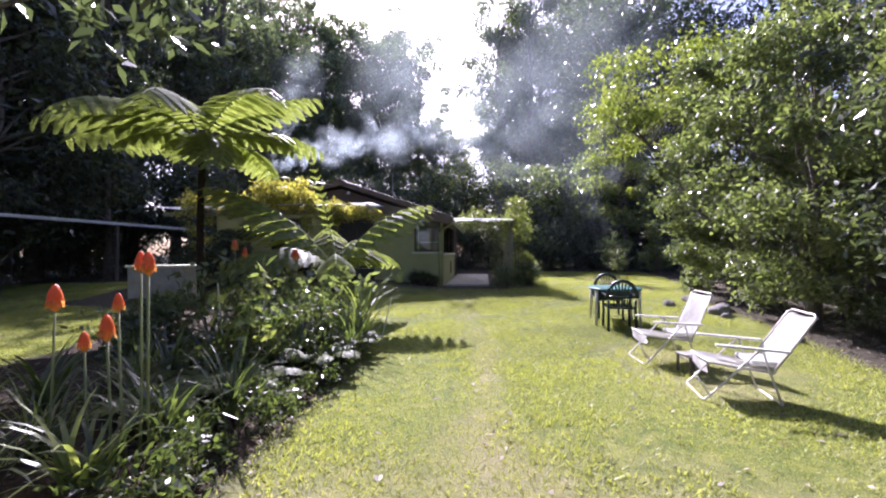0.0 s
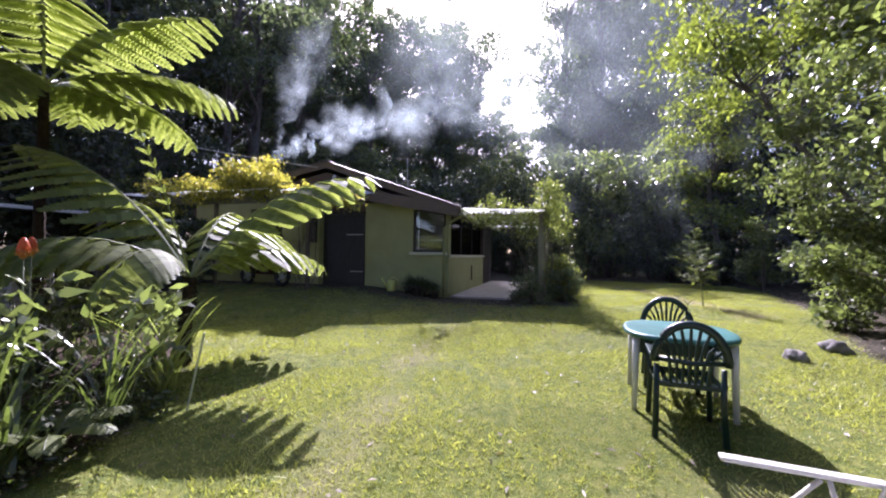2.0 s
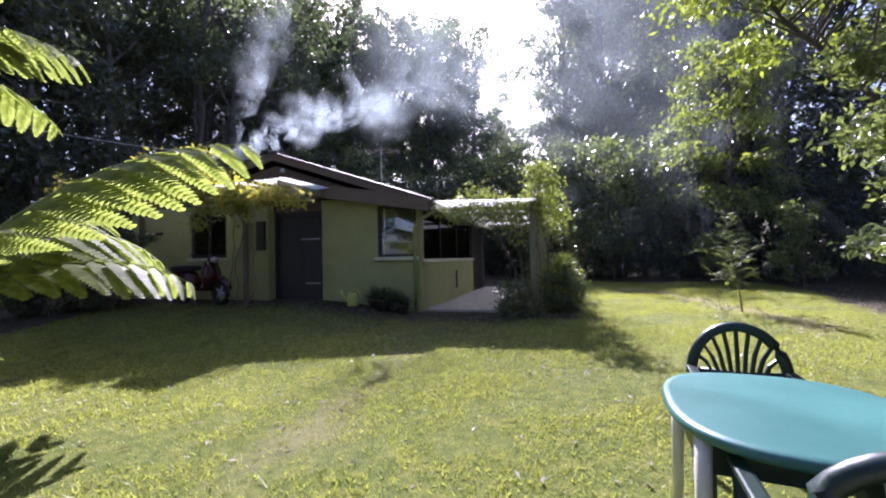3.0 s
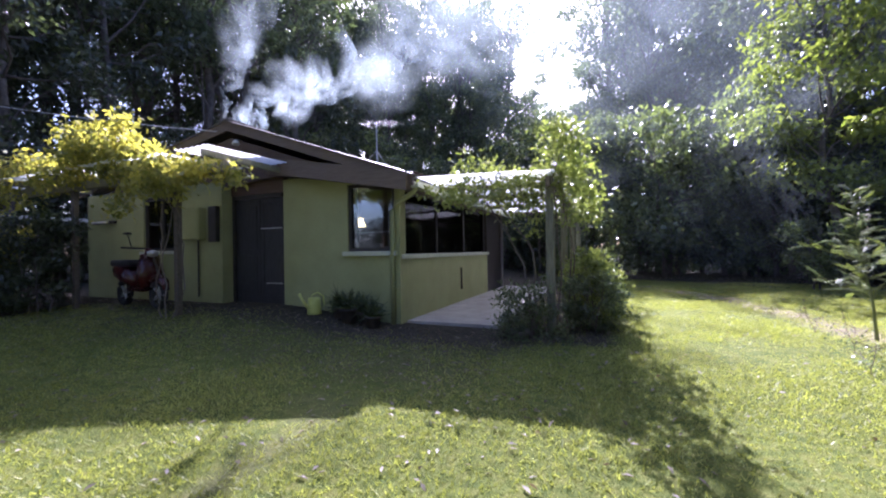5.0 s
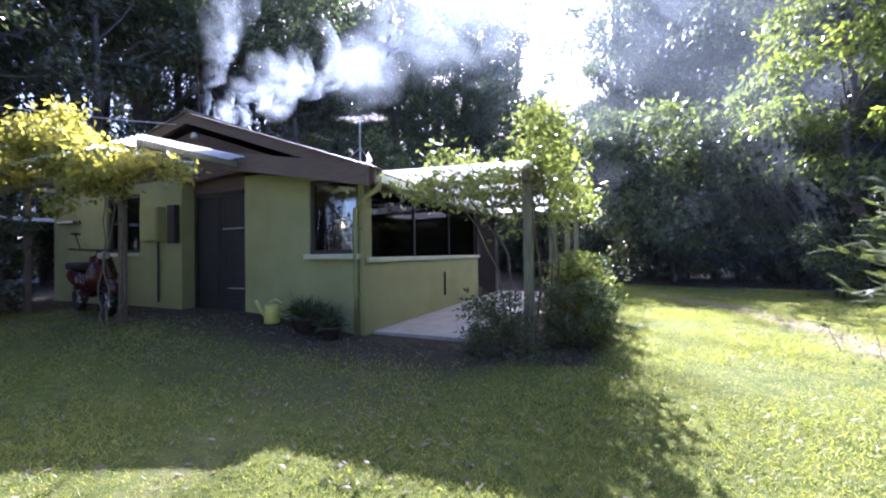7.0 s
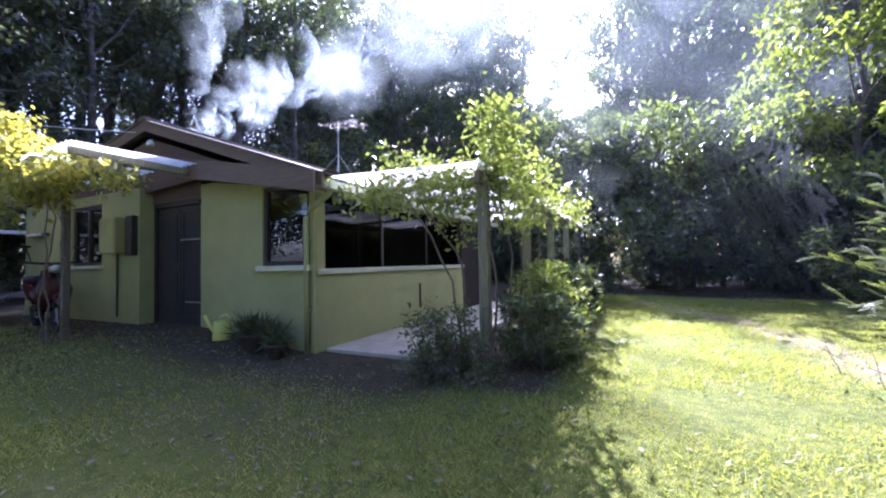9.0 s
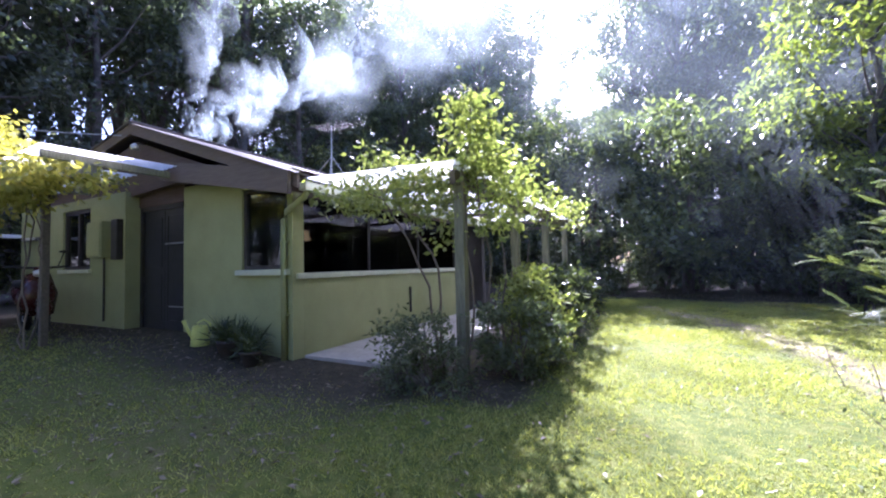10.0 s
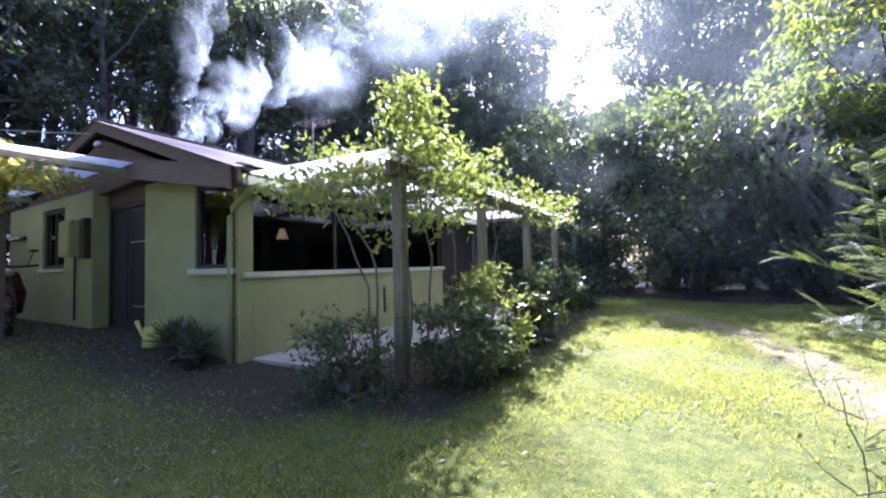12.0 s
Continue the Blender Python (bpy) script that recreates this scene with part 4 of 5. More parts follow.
tree_fern(pose(-2.94, 7.5, ground_z(-2.94, 7.5)), 1.05, (0.05, 0.03),
          [(40, 2.75, 60, 58), (83, 2.25, 62, 122), (190, 3.1, 58, 52), (165, 2.8, 52, 62), (236, 2.3, 46, 104), (118, 2.4, 56, 70), (290, 1.7, 50, 118), (60, 1.9, 40, 78), (258, 2.15, 75, 12), (205, 2.2, 40, 80)],
          "young tree fern with arching yellow-green fronds in the bed", 3, 0.075)
tree_fern(pose(-5.9, 7.7, ground_z(-5.9, 7.7)), 3.75, (0.08, -0.05),
          [(18, 2.6, 46, 46), (36, 2.6, 30, 62), (82, 2.4, 26, 74), (330, 2.8, 36, 58), (292, 2.9, 30, 68), (262, 2.8, 28, 70), (232, 2.6, 30, 70), (200, 2.5, 30, 70), (168, 2.4, 34, 70), (138, 2.3, 34, 70), (110, 2.3, 34, 70), (55, 2.2, 36, 60), (312, 2.2, 10, 70)],
          "taller tree fern with a wide crown of yellow-green fronds", 5, 0.07)
for i, (x, y, n, ln) in enumerate(((-2.35, 3.7, 8, 0.6), (-1.95, 4.75, 8, 0.55), (-2.2, 5.1, 7, 0.5), (-2.75, 3.1, 8, 0.6), (-1.85, 5.6, 7, 0.55), (-2.7, 4.6, 8, 0.7), (-3.3, 4.0, 8, 0.7))):
    ob = thing("small_fern", pose(x, y, ground_z(x, y) + 0.12), "small low fern in the shaded bed", "fern", "small ferns")
    for k in range(n):
        frond_mesh("frond", ln * R.uniform(0.8, 1.2), 55, 85, M_FROND, ob, 700 + i * 20 + k, pairs=14, az=6.283 * k / n + 0.3)


# ---- flower bed ----
def lay_bed():
    """A low mound of dark soil along the lawn."""
    verts, faces = [], []
    nx, ny = 40, 60
    for j in range(ny + 1):
        y = -1.0 + 10.0 * j / ny
        xe = edge(BED_EDGE, y)
        for i in range(nx + 1):
            u = i / nx
            x = xe - 5.0 * u
            h = 0.16 * smooth(0, 0.12, u) * smooth(1, 0.7, u) * smooth(0, 0.08, j / ny) * smooth(1, 0.9, j / ny)
            verts.append((x, y, ground_z(x, y) - 0.02 + h + 0.035 * noise.noise(Vector((x * 3, y * 3, 0))) * min(1, u * 10)))
    for j in range(ny):
        for i in range(nx):
            a = j * (nx + 1) + i
            faces.append((a, a + 1, a + nx + 2, a + nx + 1))
    return tagged(mesh_object("garden_bed", verts, faces, M_SOIL, shade=True), "dark mounded soil of the planted bed", "garden bed", kind="structure")


lay_bed()


def strap_clump(name, label, m, n, length, width, mat, seed, group, arch=1.0):
    """A tuft of long arching strap leaves; one part a leaf bundle."""
    g = random.Random(seed)
    ob = thing(name, m, label, "plant", group)
    out = []
    for k in range(n):
        a = g.uniform(0, 6.283)
        ln = length * g.uniform(0.55, 1.15)
        e = radians(g.uniform(58, 86))
        bnd = radians(g.uniform(30, 110)) * arch
        p = Vector((g.uniform(-0.06, 0.06), g.uniform(-0.06, 0.06), -0.05))
        side = Vector((-math.sin(a), math.cos(a), 0))
        prev = None
        for i in range(7):
            u = i / 6
            w = width * (1 - u ** 2.2) * 0.5 + 0.001
            cur = (p - side * w, p + side * w)
            if prev:
                out.append((prev[0], prev[1], cur[1], cur[0]))
            prev = cur
            ee = e - bnd * u ** 1.3
            p = p + ln / 6 * Vector((math.cos(a) * math.cos(ee), math.sin(a) * math.cos(ee), math.sin(ee)))
    v = np.array([[tuple(q) for q in f] for f in out])
    quads("leaves", v, mat, ob)
    return ob


for i in range(44):
    x, y = R.uniform(-4.4, -1.85), R.uniform(1.4, 6.8)
    if i < 9:
        x, y = R.uniform(-3.3, -1.9), R.uniform(1.5, 3.2)
    strap_clump("strappy_plant", "clump of long arching green strap leaves in the bed", pose(x, y, ground_z(x, y) + 0.12), R.randint(14, 30), R.uniform(0.55, 0.85) + 0.4 * smooth(3, 5, y), R.uniform(0.018, 0.042), M_STRAP if i % 7 else M_VINE, 100 + i, "strappy plants in the bed")
for i in range(15):
    x, y = R.uniform(-5.2, -2.1), R.uniform(3.9, 8.2)
    if x > edge(BED_EDGE, y) - 0.35:
        x = edge(BED_EDGE, y) - R.uniform(0.4, 1.5)
    h = R.uniform(0.45, 0.85) + 0.4 * smooth(3.6, 5.6, y)
    tree("bed_plant", "bushy leafy perennial in the crowded bed", "plant", scaled(x, y, 0, 1), h, 0.15, 0.38, 14, R.randint(260, 650), R.uniform(0.06, 0.14), R.choice((M_STRAP, M_STRAP, M_GUM, M_BUSH, M_STRAP)), 0.014, 0.05, 200 + i, clump_r=0.22, stems=3, bark=M_STALK, group="perennials in the bed")
for i in range(20):
    y = 1.6 + 5.2 * i / 19
    x = edge(BED_EDGE, y) - R.uniform(0.15, 0.5)
    tree("edging_plant", "low dark leafy plant along the bed's edge", "plant", scaled(x, y, 0, 1), R.uniform(0.25, 0.45), 0.1, 0.25, 10, 420, R.uniform(0.05, 0.09), M_STRAP, 0.008, 0.05, 500 + i, clump_r=0.14, stems=2, bark=M_STALK, group="low plants along the bed")
for x, y, h, sd in ((-2.55, 4.1, 1.35, 1), (-3.1, 5.2, 1.3, 3), (-2.4, 5.6, 1.2, 4), (-2.1, 6.3, 1.1, 10), (-4.2, 5.6, 1.45, 7), (-3.4, 6.9, 1.2, 8)):
    tree("broad_leaved_plant", "tall plant with broad bright green leaves", "plant", scaled(x, y, 0, 1), h, 0.45, 0.3, 12, 70, 0.18, M_VINE if sd == 1 else M_BUSH, 0.016, 0.15, 260 + sd, clump_r=0.2, stems=2, bark=M_STALK, group="broad-leaved plants")


def poker_flower(x, y, top, label, seed, size=1.0):
    g = random.Random(seed)
    gz = ground_z(x, y)
    ob = thing("poker_flower", pose(x, y, gz), label, "flower", "orange flowers in the bed")
    lx, ly = g.uniform(-0.08, 0.08), g.uniform(-0.05, 0.05)
    h = top - gz
    part("stem", tube(bmesh.new(), [(-lx, -ly, 0), (-lx * 0.3, 0, h * 0.5), (0, 0, h - 0.03)], [0.009, 0.008, 0.007], 6), M_STALK, ob, "green stem", True)
    head = part("flower_head", lathe(bmesh.new(), [(r * size, h - 0.06 * size + z * size) for r, z in ((0.010, -0.02), (0.026, 0.0), (0.036, 0.03), (0.034, 0.07), (0.024, 0.105), (0.012, 0.128), (0.001, 0.134))], 14), M_ORANGE, ob, "orange flower head", True)
    ng = np.random.default_rng(seed)
    n = 150
    u = ng.uniform(0, 1, n)
    a = ng.uniform(0, 6.283, n)
    r = 0.034 * size * np.cos(1.35 * u)
    c = np.stack([r * np.cos(a), r * np.sin(a), h - 0.035 * size + 0.105 * size * u], 1)
    d = np.stack([np.cos(a) * (0.3 - 0.1 * u), np.sin(a) * (0.3 - 0.1 * u), -1.0 + 0 * u], 1)
    quads("floret_cluster", leaf_faces(c, 0.036 * size, 0.012 * size, 0, ng, unit(d)), M_ORANGE, head)
    return ob


for i, (x, y, z, s) in enumerate(((-2.11, 2.3, 1.42, 1.0), (-2.2, 2.34, 1.43, 0.9), (-2.77, 2.3, 1.2, 1.15), (-2.4, 2.3, 1.01, 1.1), (-2.34, 2.32, 1.17, 0.8), (-2.56, 2.3, 0.92, 0.85), (-2.96, 6.0, 1.45, 1.2), (-3.05, 6.1, 1.47, 1.1), (-3.99, 6.0, 1.62, 1.2), (-3.85, 6.05, 1.5, 1.1))):
    poker_flower(x, y, z + 0.03, "orange and yellow flower head on a tall stem", 300 + i, s)
for x, y, h, lx in ((-2.55, 4.3, 0.95, 0.04), (-1.75, 6.5, 0.7, 0.2), (-3.4, 4.9, 1.1, -0.1)):
    st = thing("garden_stake", pose(x, y, ground_z(x, y)), "thin pale stake stuck in the bed", "stake", "garden stakes")
    part("rod", tube(bmesh.new(), [(0, 0, -0.1), (lx, 0, h)], 0.009, 6), M_TRIM, st)
pot = thing("flower_pot", pose(-2.5, 5.25, ground_z(-2.5, 5.25) + 0.1), "tall pale pot among the bed plants", "pot")
part("body", lathe(bmesh.new(), [(0.09, 0), (0.12, 0.2), (0.13, 0.36), (0.145, 0.37), (0.145, 0.41), (0.12, 0.41), (0.11, 0.36), (0.0, 0.35)], 20), M_GREYBOX, pot, shade=True)

# ---- climbing vines ----
def vine(name, label, m, stems, blobs, leaf, mat, seed, hang=0.3):
    g = random.Random(seed)
    ng = np.random.default_rng(seed)
    ob = thing(name, m, label, "vine")
    for pts in stems:
        q = []
        for a, b in zip(pts, pts[1:]):
            q += limb_points(a, b, 4, 0.05, g)[:-1]
        q.append(Vector(pts[-1]))
        part("stem", tube(bmesh.new(), q, [0.016 * (1 - 0.65 * i / len(q)) for i in range(len(q))], 6), M_STEM, ob, "pale twisting stem", True)
    for x0, x1, y0, y1, z0, z1, n in blobs:
        k = max(4, n // 45)
        cs = ng.uniform((x0, y0, z0), (x1, y1, z1), (k, 3))
        n = int(n * (0.72 if leaf < 0.11 else 1.35))
        c = cs[ng.integers(0, k, n)] + ng.normal(size=(n, 3)) * np.array([0.13, 0.13, 0.09])
        quads("foliage", leaf_faces(c, leaf, leaf * 0.5, hang, ng), mat, ob)
    return ob


vine("climbing_vine", "bright green climbing vine over the pergola roof and post", pose(0, 0, 0.3),
     [[(0.75, 14.45, -0.1), (0.55, 14.5, 1.0), (-0.1, 14.5, 2.1), (-0.8, 14.45, 2.4)], [(0.8, 14.4, -0.1), (0.7, 14.45, 1.2), (0.2, 14.5, 1.9), (0.0, 14.5, 2.3)], [(1.05, 14.5, -0.1), (1.1, 14.5, 1.1), (1.0, 14.5, 2.3), (1.15, 14.45, 3.0)],
      [(1.15, 14.65, -0.1), (1.25, 14.7, 1.3), (1.1, 14.6, 2.4)], [(1.3, 14.9, -0.1), (1.2, 15.3, 1.4), (1.0, 15.6, 2.3)], [(1.1, 16.5, -0.1), (1.15, 16.6, 1.3), (1.0, 16.9, 2.4)]],
     [(-1.05, 0.6, 14.3, 14.7, 2.05, 2.25, 700), (-1.2, 0.3, 14.5, 15.3, 2.5, 2.75, 420), (0.2, 1.0, 14.3, 15.2, 2.0, 2.5, 700), (0.9, 1.35, 14.35, 14.8, 2.3, 3.1, 1100), (1.05, 1.6, 14.4, 15.0, 1.6, 2.7, 900), (1.1, 1.2, 14.45, 14.55, 2.9, 3.3, 70),
      (0.8, 1.35, 15.0, 17.0, 2.2, 2.7, 900), (0.8, 1.3, 17.0, 19.0, 2.1, 2.6, 700), (0.8, 1.5, 19.0, 21.2, 2.0, 2.6, 700), (-0.9, 0.8, 14.6, 18.5, 2.36, 2.44, 500), (0.3, 0.9, 14.4, 14.9, 1.5, 2.1, 380), (-0.8, 0.9, 14.3, 14.8, 1.95, 2.35, 1100)], 0.10, M_VINE, 61)
vine("yellowing_vine", "yellow-green climbing vine heaped over the entrance awning", pose(0, 0, 0.3),
     [[(-5.0, 12.72, 0.0), (-5.1, 12.7, 1.0), (-4.9, 12.75, 2.0), (-5.3, 12.7, 2.7)], [(-4.95, 12.7, 0.0), (-4.55, 12.7, 0.7), (-4.75, 12.75, 1.6), (-4.9, 12.8, 2.5)], [(-5.05, 12.75, 0.0), (-5.3, 12.72, 0.6), (-5.15, 12.75, 1.5), (-5.2, 12.75, 2.6)]],
     [(-8.6, -5.4, 12.3, 13.1, 2.75, 3.15, 2600), (-7.6, -5.8, 12.4, 13.2, 3.1, 3.6, 1500), (-5.6, -4.1, 12.35, 12.9, 2.45, 2.75, 900), (-4.4, -3.6, 12.5, 13.6, 2.4, 2.75, 420), (-10.6, -8.4, 12.3, 13.0, 2.6, 3.2, 1100), (-6.2, -4.8, 12.4, 12.8, 2.0, 2.5, 380), (-9.8, -9.1, 12.2, 12.7, 1.2, 2.6, 420)], 0.12, M_VINE_Y, 62, 0.7)

# ---- sapling with feathery leaves ----
sap = thing("feathery_sapling", pose(4.92, 15.2, ground_z(4.92, 15.2)), "young sapling with feathery green leaves at the lawn's edge", "sapling")
part("trunk", tube(bmesh.new(), limb_points((0, 0, -0.1), (-0.25, -0.05, 1.95), 7, 0.05, R), [0.02, 0.018, 0.016, 0.013, 0.011, 0.008, 0.006, 0.004], 6), M_STALK, sap, shade=True)
for i in range(60):
    u = 0.3 + 0.7 * i / 59
    f = frond_mesh("leaf_spray", R.uniform(0.26, 0.36) * (1.5 - 0.75 * u), R.uniform(15, 60), R.uniform(10, 60), M_VINE if i % 3 == 0 else M_BUSH if i % 3 == 1 else M_GUM, sap, 900 + i, pairs=12, az=R.uniform(0, 6.28), stalk=0.12, wide=0.15, lobe=0.05)
    f.location = (-0.25 * u, -0.05 * u, 1.95 * u)
for i in range(10):
    a, h, out = 0.628 * i + R.uniform(-0.3, 0.3), R.uniform(0.45, 1.25), R.uniform(0.35, 0.58)
    foot, tip = Vector((-0.12 * h, 0, h)), Vector((-0.12 * h + out * math.cos(a), out * math.sin(a), h + R.uniform(0.2, 0.4)))
    part("branch", tube(bmesh.new(), limb_points(foot, tip, 4, 0.04, R), [0.009, 0.008, 0.006, 0.004, 0.002], 5), M_STALK, sap)
    for k in range(6):
        f = frond_mesh("leaf_spray", R.uniform(0.2, 0.3), R.uniform(0, 55), R.uniform(10, 60), (M_VINE, M_BUSH, M_GUM)[k % 3], sap, 960 + 6 * i + k, pairs=10, az=a + R.uniform(-1.3, 1.3), stalk=0.12, wide=0.16, lobe=0.05)
        f.location = foot.lerp(tip, 0.35 + 0.65 * k / 5)
for x, y, h in ((4.05, 13.45, 0.4), (4.5, 13.1, 0.55), (4.35, 14.4, 0.5), (4.5, 15.7, 0.45)):
    tw = thing("twiggy_seedling", pose(x, y, ground_z(x, y)), "thin bare twiggy seedling standing in the grass", "seedling", "seedlings in the grass")
    part("stem", tube(bmesh.new(), limb_points((0, 0, -0.05), (R.uniform(-0.2, 0.2), R.uniform(-0.1, 0.1), h), 4, 0.03, R), [0.006, 0.005, 0.004, 0.003, 0.002], 5), M_STEM, tw)
    for k in range(5):
        a, u = R.uniform(0, 6.28), R.uniform(0.1, 0.7)
        part("twig", tube(bmesh.new(), limb_points((0, 0, h * u), (0.3 * math.cos(a), 0.3 * math.sin(a), h * u + R.uniform(0.05, 0.2)), 3, 0.03, R), [0.004, 0.003, 0.002, 0.001], 4), M_STEM, tw)
    ng = np.random.default_rng(int(x * 100))
    quads("foliage", leaf_faces(ng.normal(size=(40, 3)) * np.array([0.12, 0.12, 0.06]) + np.array([0, 0, h * 0.25]), 0.05, 0.02, 0, ng), M_GUM, tw)

# ---- garden furniture ----
def plastic_chair(m):
    """A one-piece garden chair: fan back, slatted seat, arms."""
    ob = thing("garden_chair", m, "dark green plastic garden chair with a slatted fan back", "chair", "chairs at the garden table")
    W, SZ, D = 0.228, 0.42, 0.23
    for sx in (-1, 1):
        part("leg", tube(bmesh.new(), [(sx * W, D, 0), (sx * (W - 0.01), D - 0.02, 0.3), (sx * (W + 0.01), D - 0.05, 0.61)], [0.024, 0.022, 0.02], 8), M_PLGREEN, ob, shade=True)
        part("leg", tube(bmesh.new(), [(sx * W, -D - 0.04, 0), (sx * (W - 0.01), -D, 0.3), (sx * (W - 0.01), -D - 0.01, 0.55)], [0.024, 0.022, 0.02], 8), M_PLGREEN, ob, shade=True)
        bm = bmesh.new()
        box(bm, sx * (W + 0.012) - 0.028, sx * (W + 0.012) + 0.028, -D - 0.05, D - 0.02, 0.605, 0.63, 0.01)
        part("armrest", bm, M_PLGREEN, ob)
    seat = part("seat", boxes((-W, W, D - 0.03, D + 0.02, SZ - 0.05, SZ), (-W, W, -D, -D + 0.05, SZ - 0.04, SZ), (-W, -W + 0.05, -D, D, SZ - 0.03, SZ), (W - 0.05, W, -D, D, SZ - 0.03, SZ), bevel=0.008), M_PLGREEN, ob)
    for k in range(8):
        x = -0.2 + 0.4 * k / 7
        part("slat", boxes((x - 0.02, x + 0.02, -D + 0.03, D - 0.02, SZ - 0.016, SZ - 0.002), bevel=0.004), M_PLGREEN, seat)
    back = part("backrest", tube(bmesh.new(), [((W + 0.01) * math.cos(a), -D - 0.02 - 0.10 * (0.55 + 0.27 * math.sin(a) - 0.4), 0.58 + 0.29 * math.sin(a)) for a in [math.pi * i / 18 for i in range(19)]], 0.031, 8), M_PLGREEN, ob, "arched back rim", True)
    bm = tube(bmesh.new(), [(-W, -D - 0.03, 0.6), (0, -D - 0.05, 0.585), (W, -D - 0.03, 0.6)], 0.02, 8)
    part("crossbar", bm, M_PLGREEN, back, shade=True)
    for k in range(9):
        f = (k - 4) / 4
        top = math.pi / 2 - f * 1.15
        bx, tx, tz = f * 0.13, W * math.cos(top), 0.58 + 0.28 * math.sin(top)
        part("slat", tube(bmesh.new(), [(bx, -D - 0.04, 0.59), ((bx + tx) / 2 * 0.92, -D - 0.05, (0.6 + tz) / 2), (tx, -D - 0.06, tz)], [0.013, 0.013, 0.012], 6), M_PLGREEN, back)
    for k in range(7):
        f = (k - 3) / 3
        part("slat", tube(bmesh.new(), [(f * 0.12, -D + 0.01, SZ - 0.01), (f * 0.135, -D - 0.04, 0.59)], 0.012, 6), M_PLGREEN, back)
    return ob


chair = plastic_chair(pose(2.36, 7.36, ground_z(2.36, 7.36), 0, 0, -6))
copy_thing(chair, pose(2.52, 8.46, ground_z(2.52, 8.46) - 0.01, 0, 0, 172))

table = thing("garden_table", pose(2.46, 7.93, ground_z(2.46, 7.93) - 0.01, 0, 0, -6), "oval teal plastic garden table on pale legs", "table")
bm = bmesh.new()
n = 40
rings = []
for rs, z in ((1.0, 0.645), (1.02, 0.657), (1.02, 0.675), (1.0, 0.687), (0.94, 0.689)):
    rings.append([bm.verts.new((0.45 * rs * (abs(math.cos(6.2832 * k / n)) ** 0.75) * (1 if math.cos(6.2832 * k / n) >= 0 else -1), 0.5 * rs * (abs(math.sin(6.2832 * k / n)) ** 0.75) * (1 if math.sin(6.2832 * k / n) >= 0 else -1), z)) for k in range(n)])
for a, b in zip(rings, rings[1:]):
    for k in range(n):
        bm.faces.new((a[k], a[(k + 1) % n], b[(k + 1) % n], b[k]))
bm.faces.new(rings[-1])
bm.faces.new(rings[0][::-1])
part("tabletop", bm, M_TEAL, table, "sun-bleached teal tabletop", True)
bm = bmesh.new()
for a, b in (((-0.36, -0.28), (0.36, -0.28)), ((-0.36, 0.28), (0.36, 0.28)), ((-0.36, -0.28), (-0.36, 0.28)), ((0.36, -0.28), (0.36, 0.28))):
    x0, x1, y0, y1 = min(a[0], b[0]) - 0.01, max(a[0], b[0]) + 0.01, min(a[1], b[1]) - 0.01, max(a[1], b[1]) + 0.01
    box(bm, x0, x1, y0, y1, 0.5, 0.645)
part("apron", bm, M_PLGREEN, table, "dark green apron under the top")
for sx in (-1, 1):
    for sy in (-1, 1):
        part("leg", tube(bmesh.new(), [(sx * 0.38, sy * 0.33, 0), (sx * 0.37, sy * 0.32, 0.4), (sx * 0.365, sy * 0.31, 0.645)], [0.022, 0.028, 0.032], 10), M_PLWHITE, table, "off-white plastic leg", True)


def sling_sheet(pts, w, thick, mat_bm):
    """A cloth strip of width w along points in x and z, sagging across."""
    bm = mat_bm
    n = 8
    g = []
    for (x, z) in pts:
        g.append([bm.verts.new((x, -w / 2 + w * i / n, z - thick * math.sin(math.pi * i / n))) for i in range(n + 1)])
    for a, b in zip(g, g[1:]):
        for i in range(n):
            bm.faces.new((a[i], a[i + 1], b[i + 1], b[i]))
    bmesh.ops.solidify(bm, geom=bm.faces[:], thickness=0.022)
    return bm


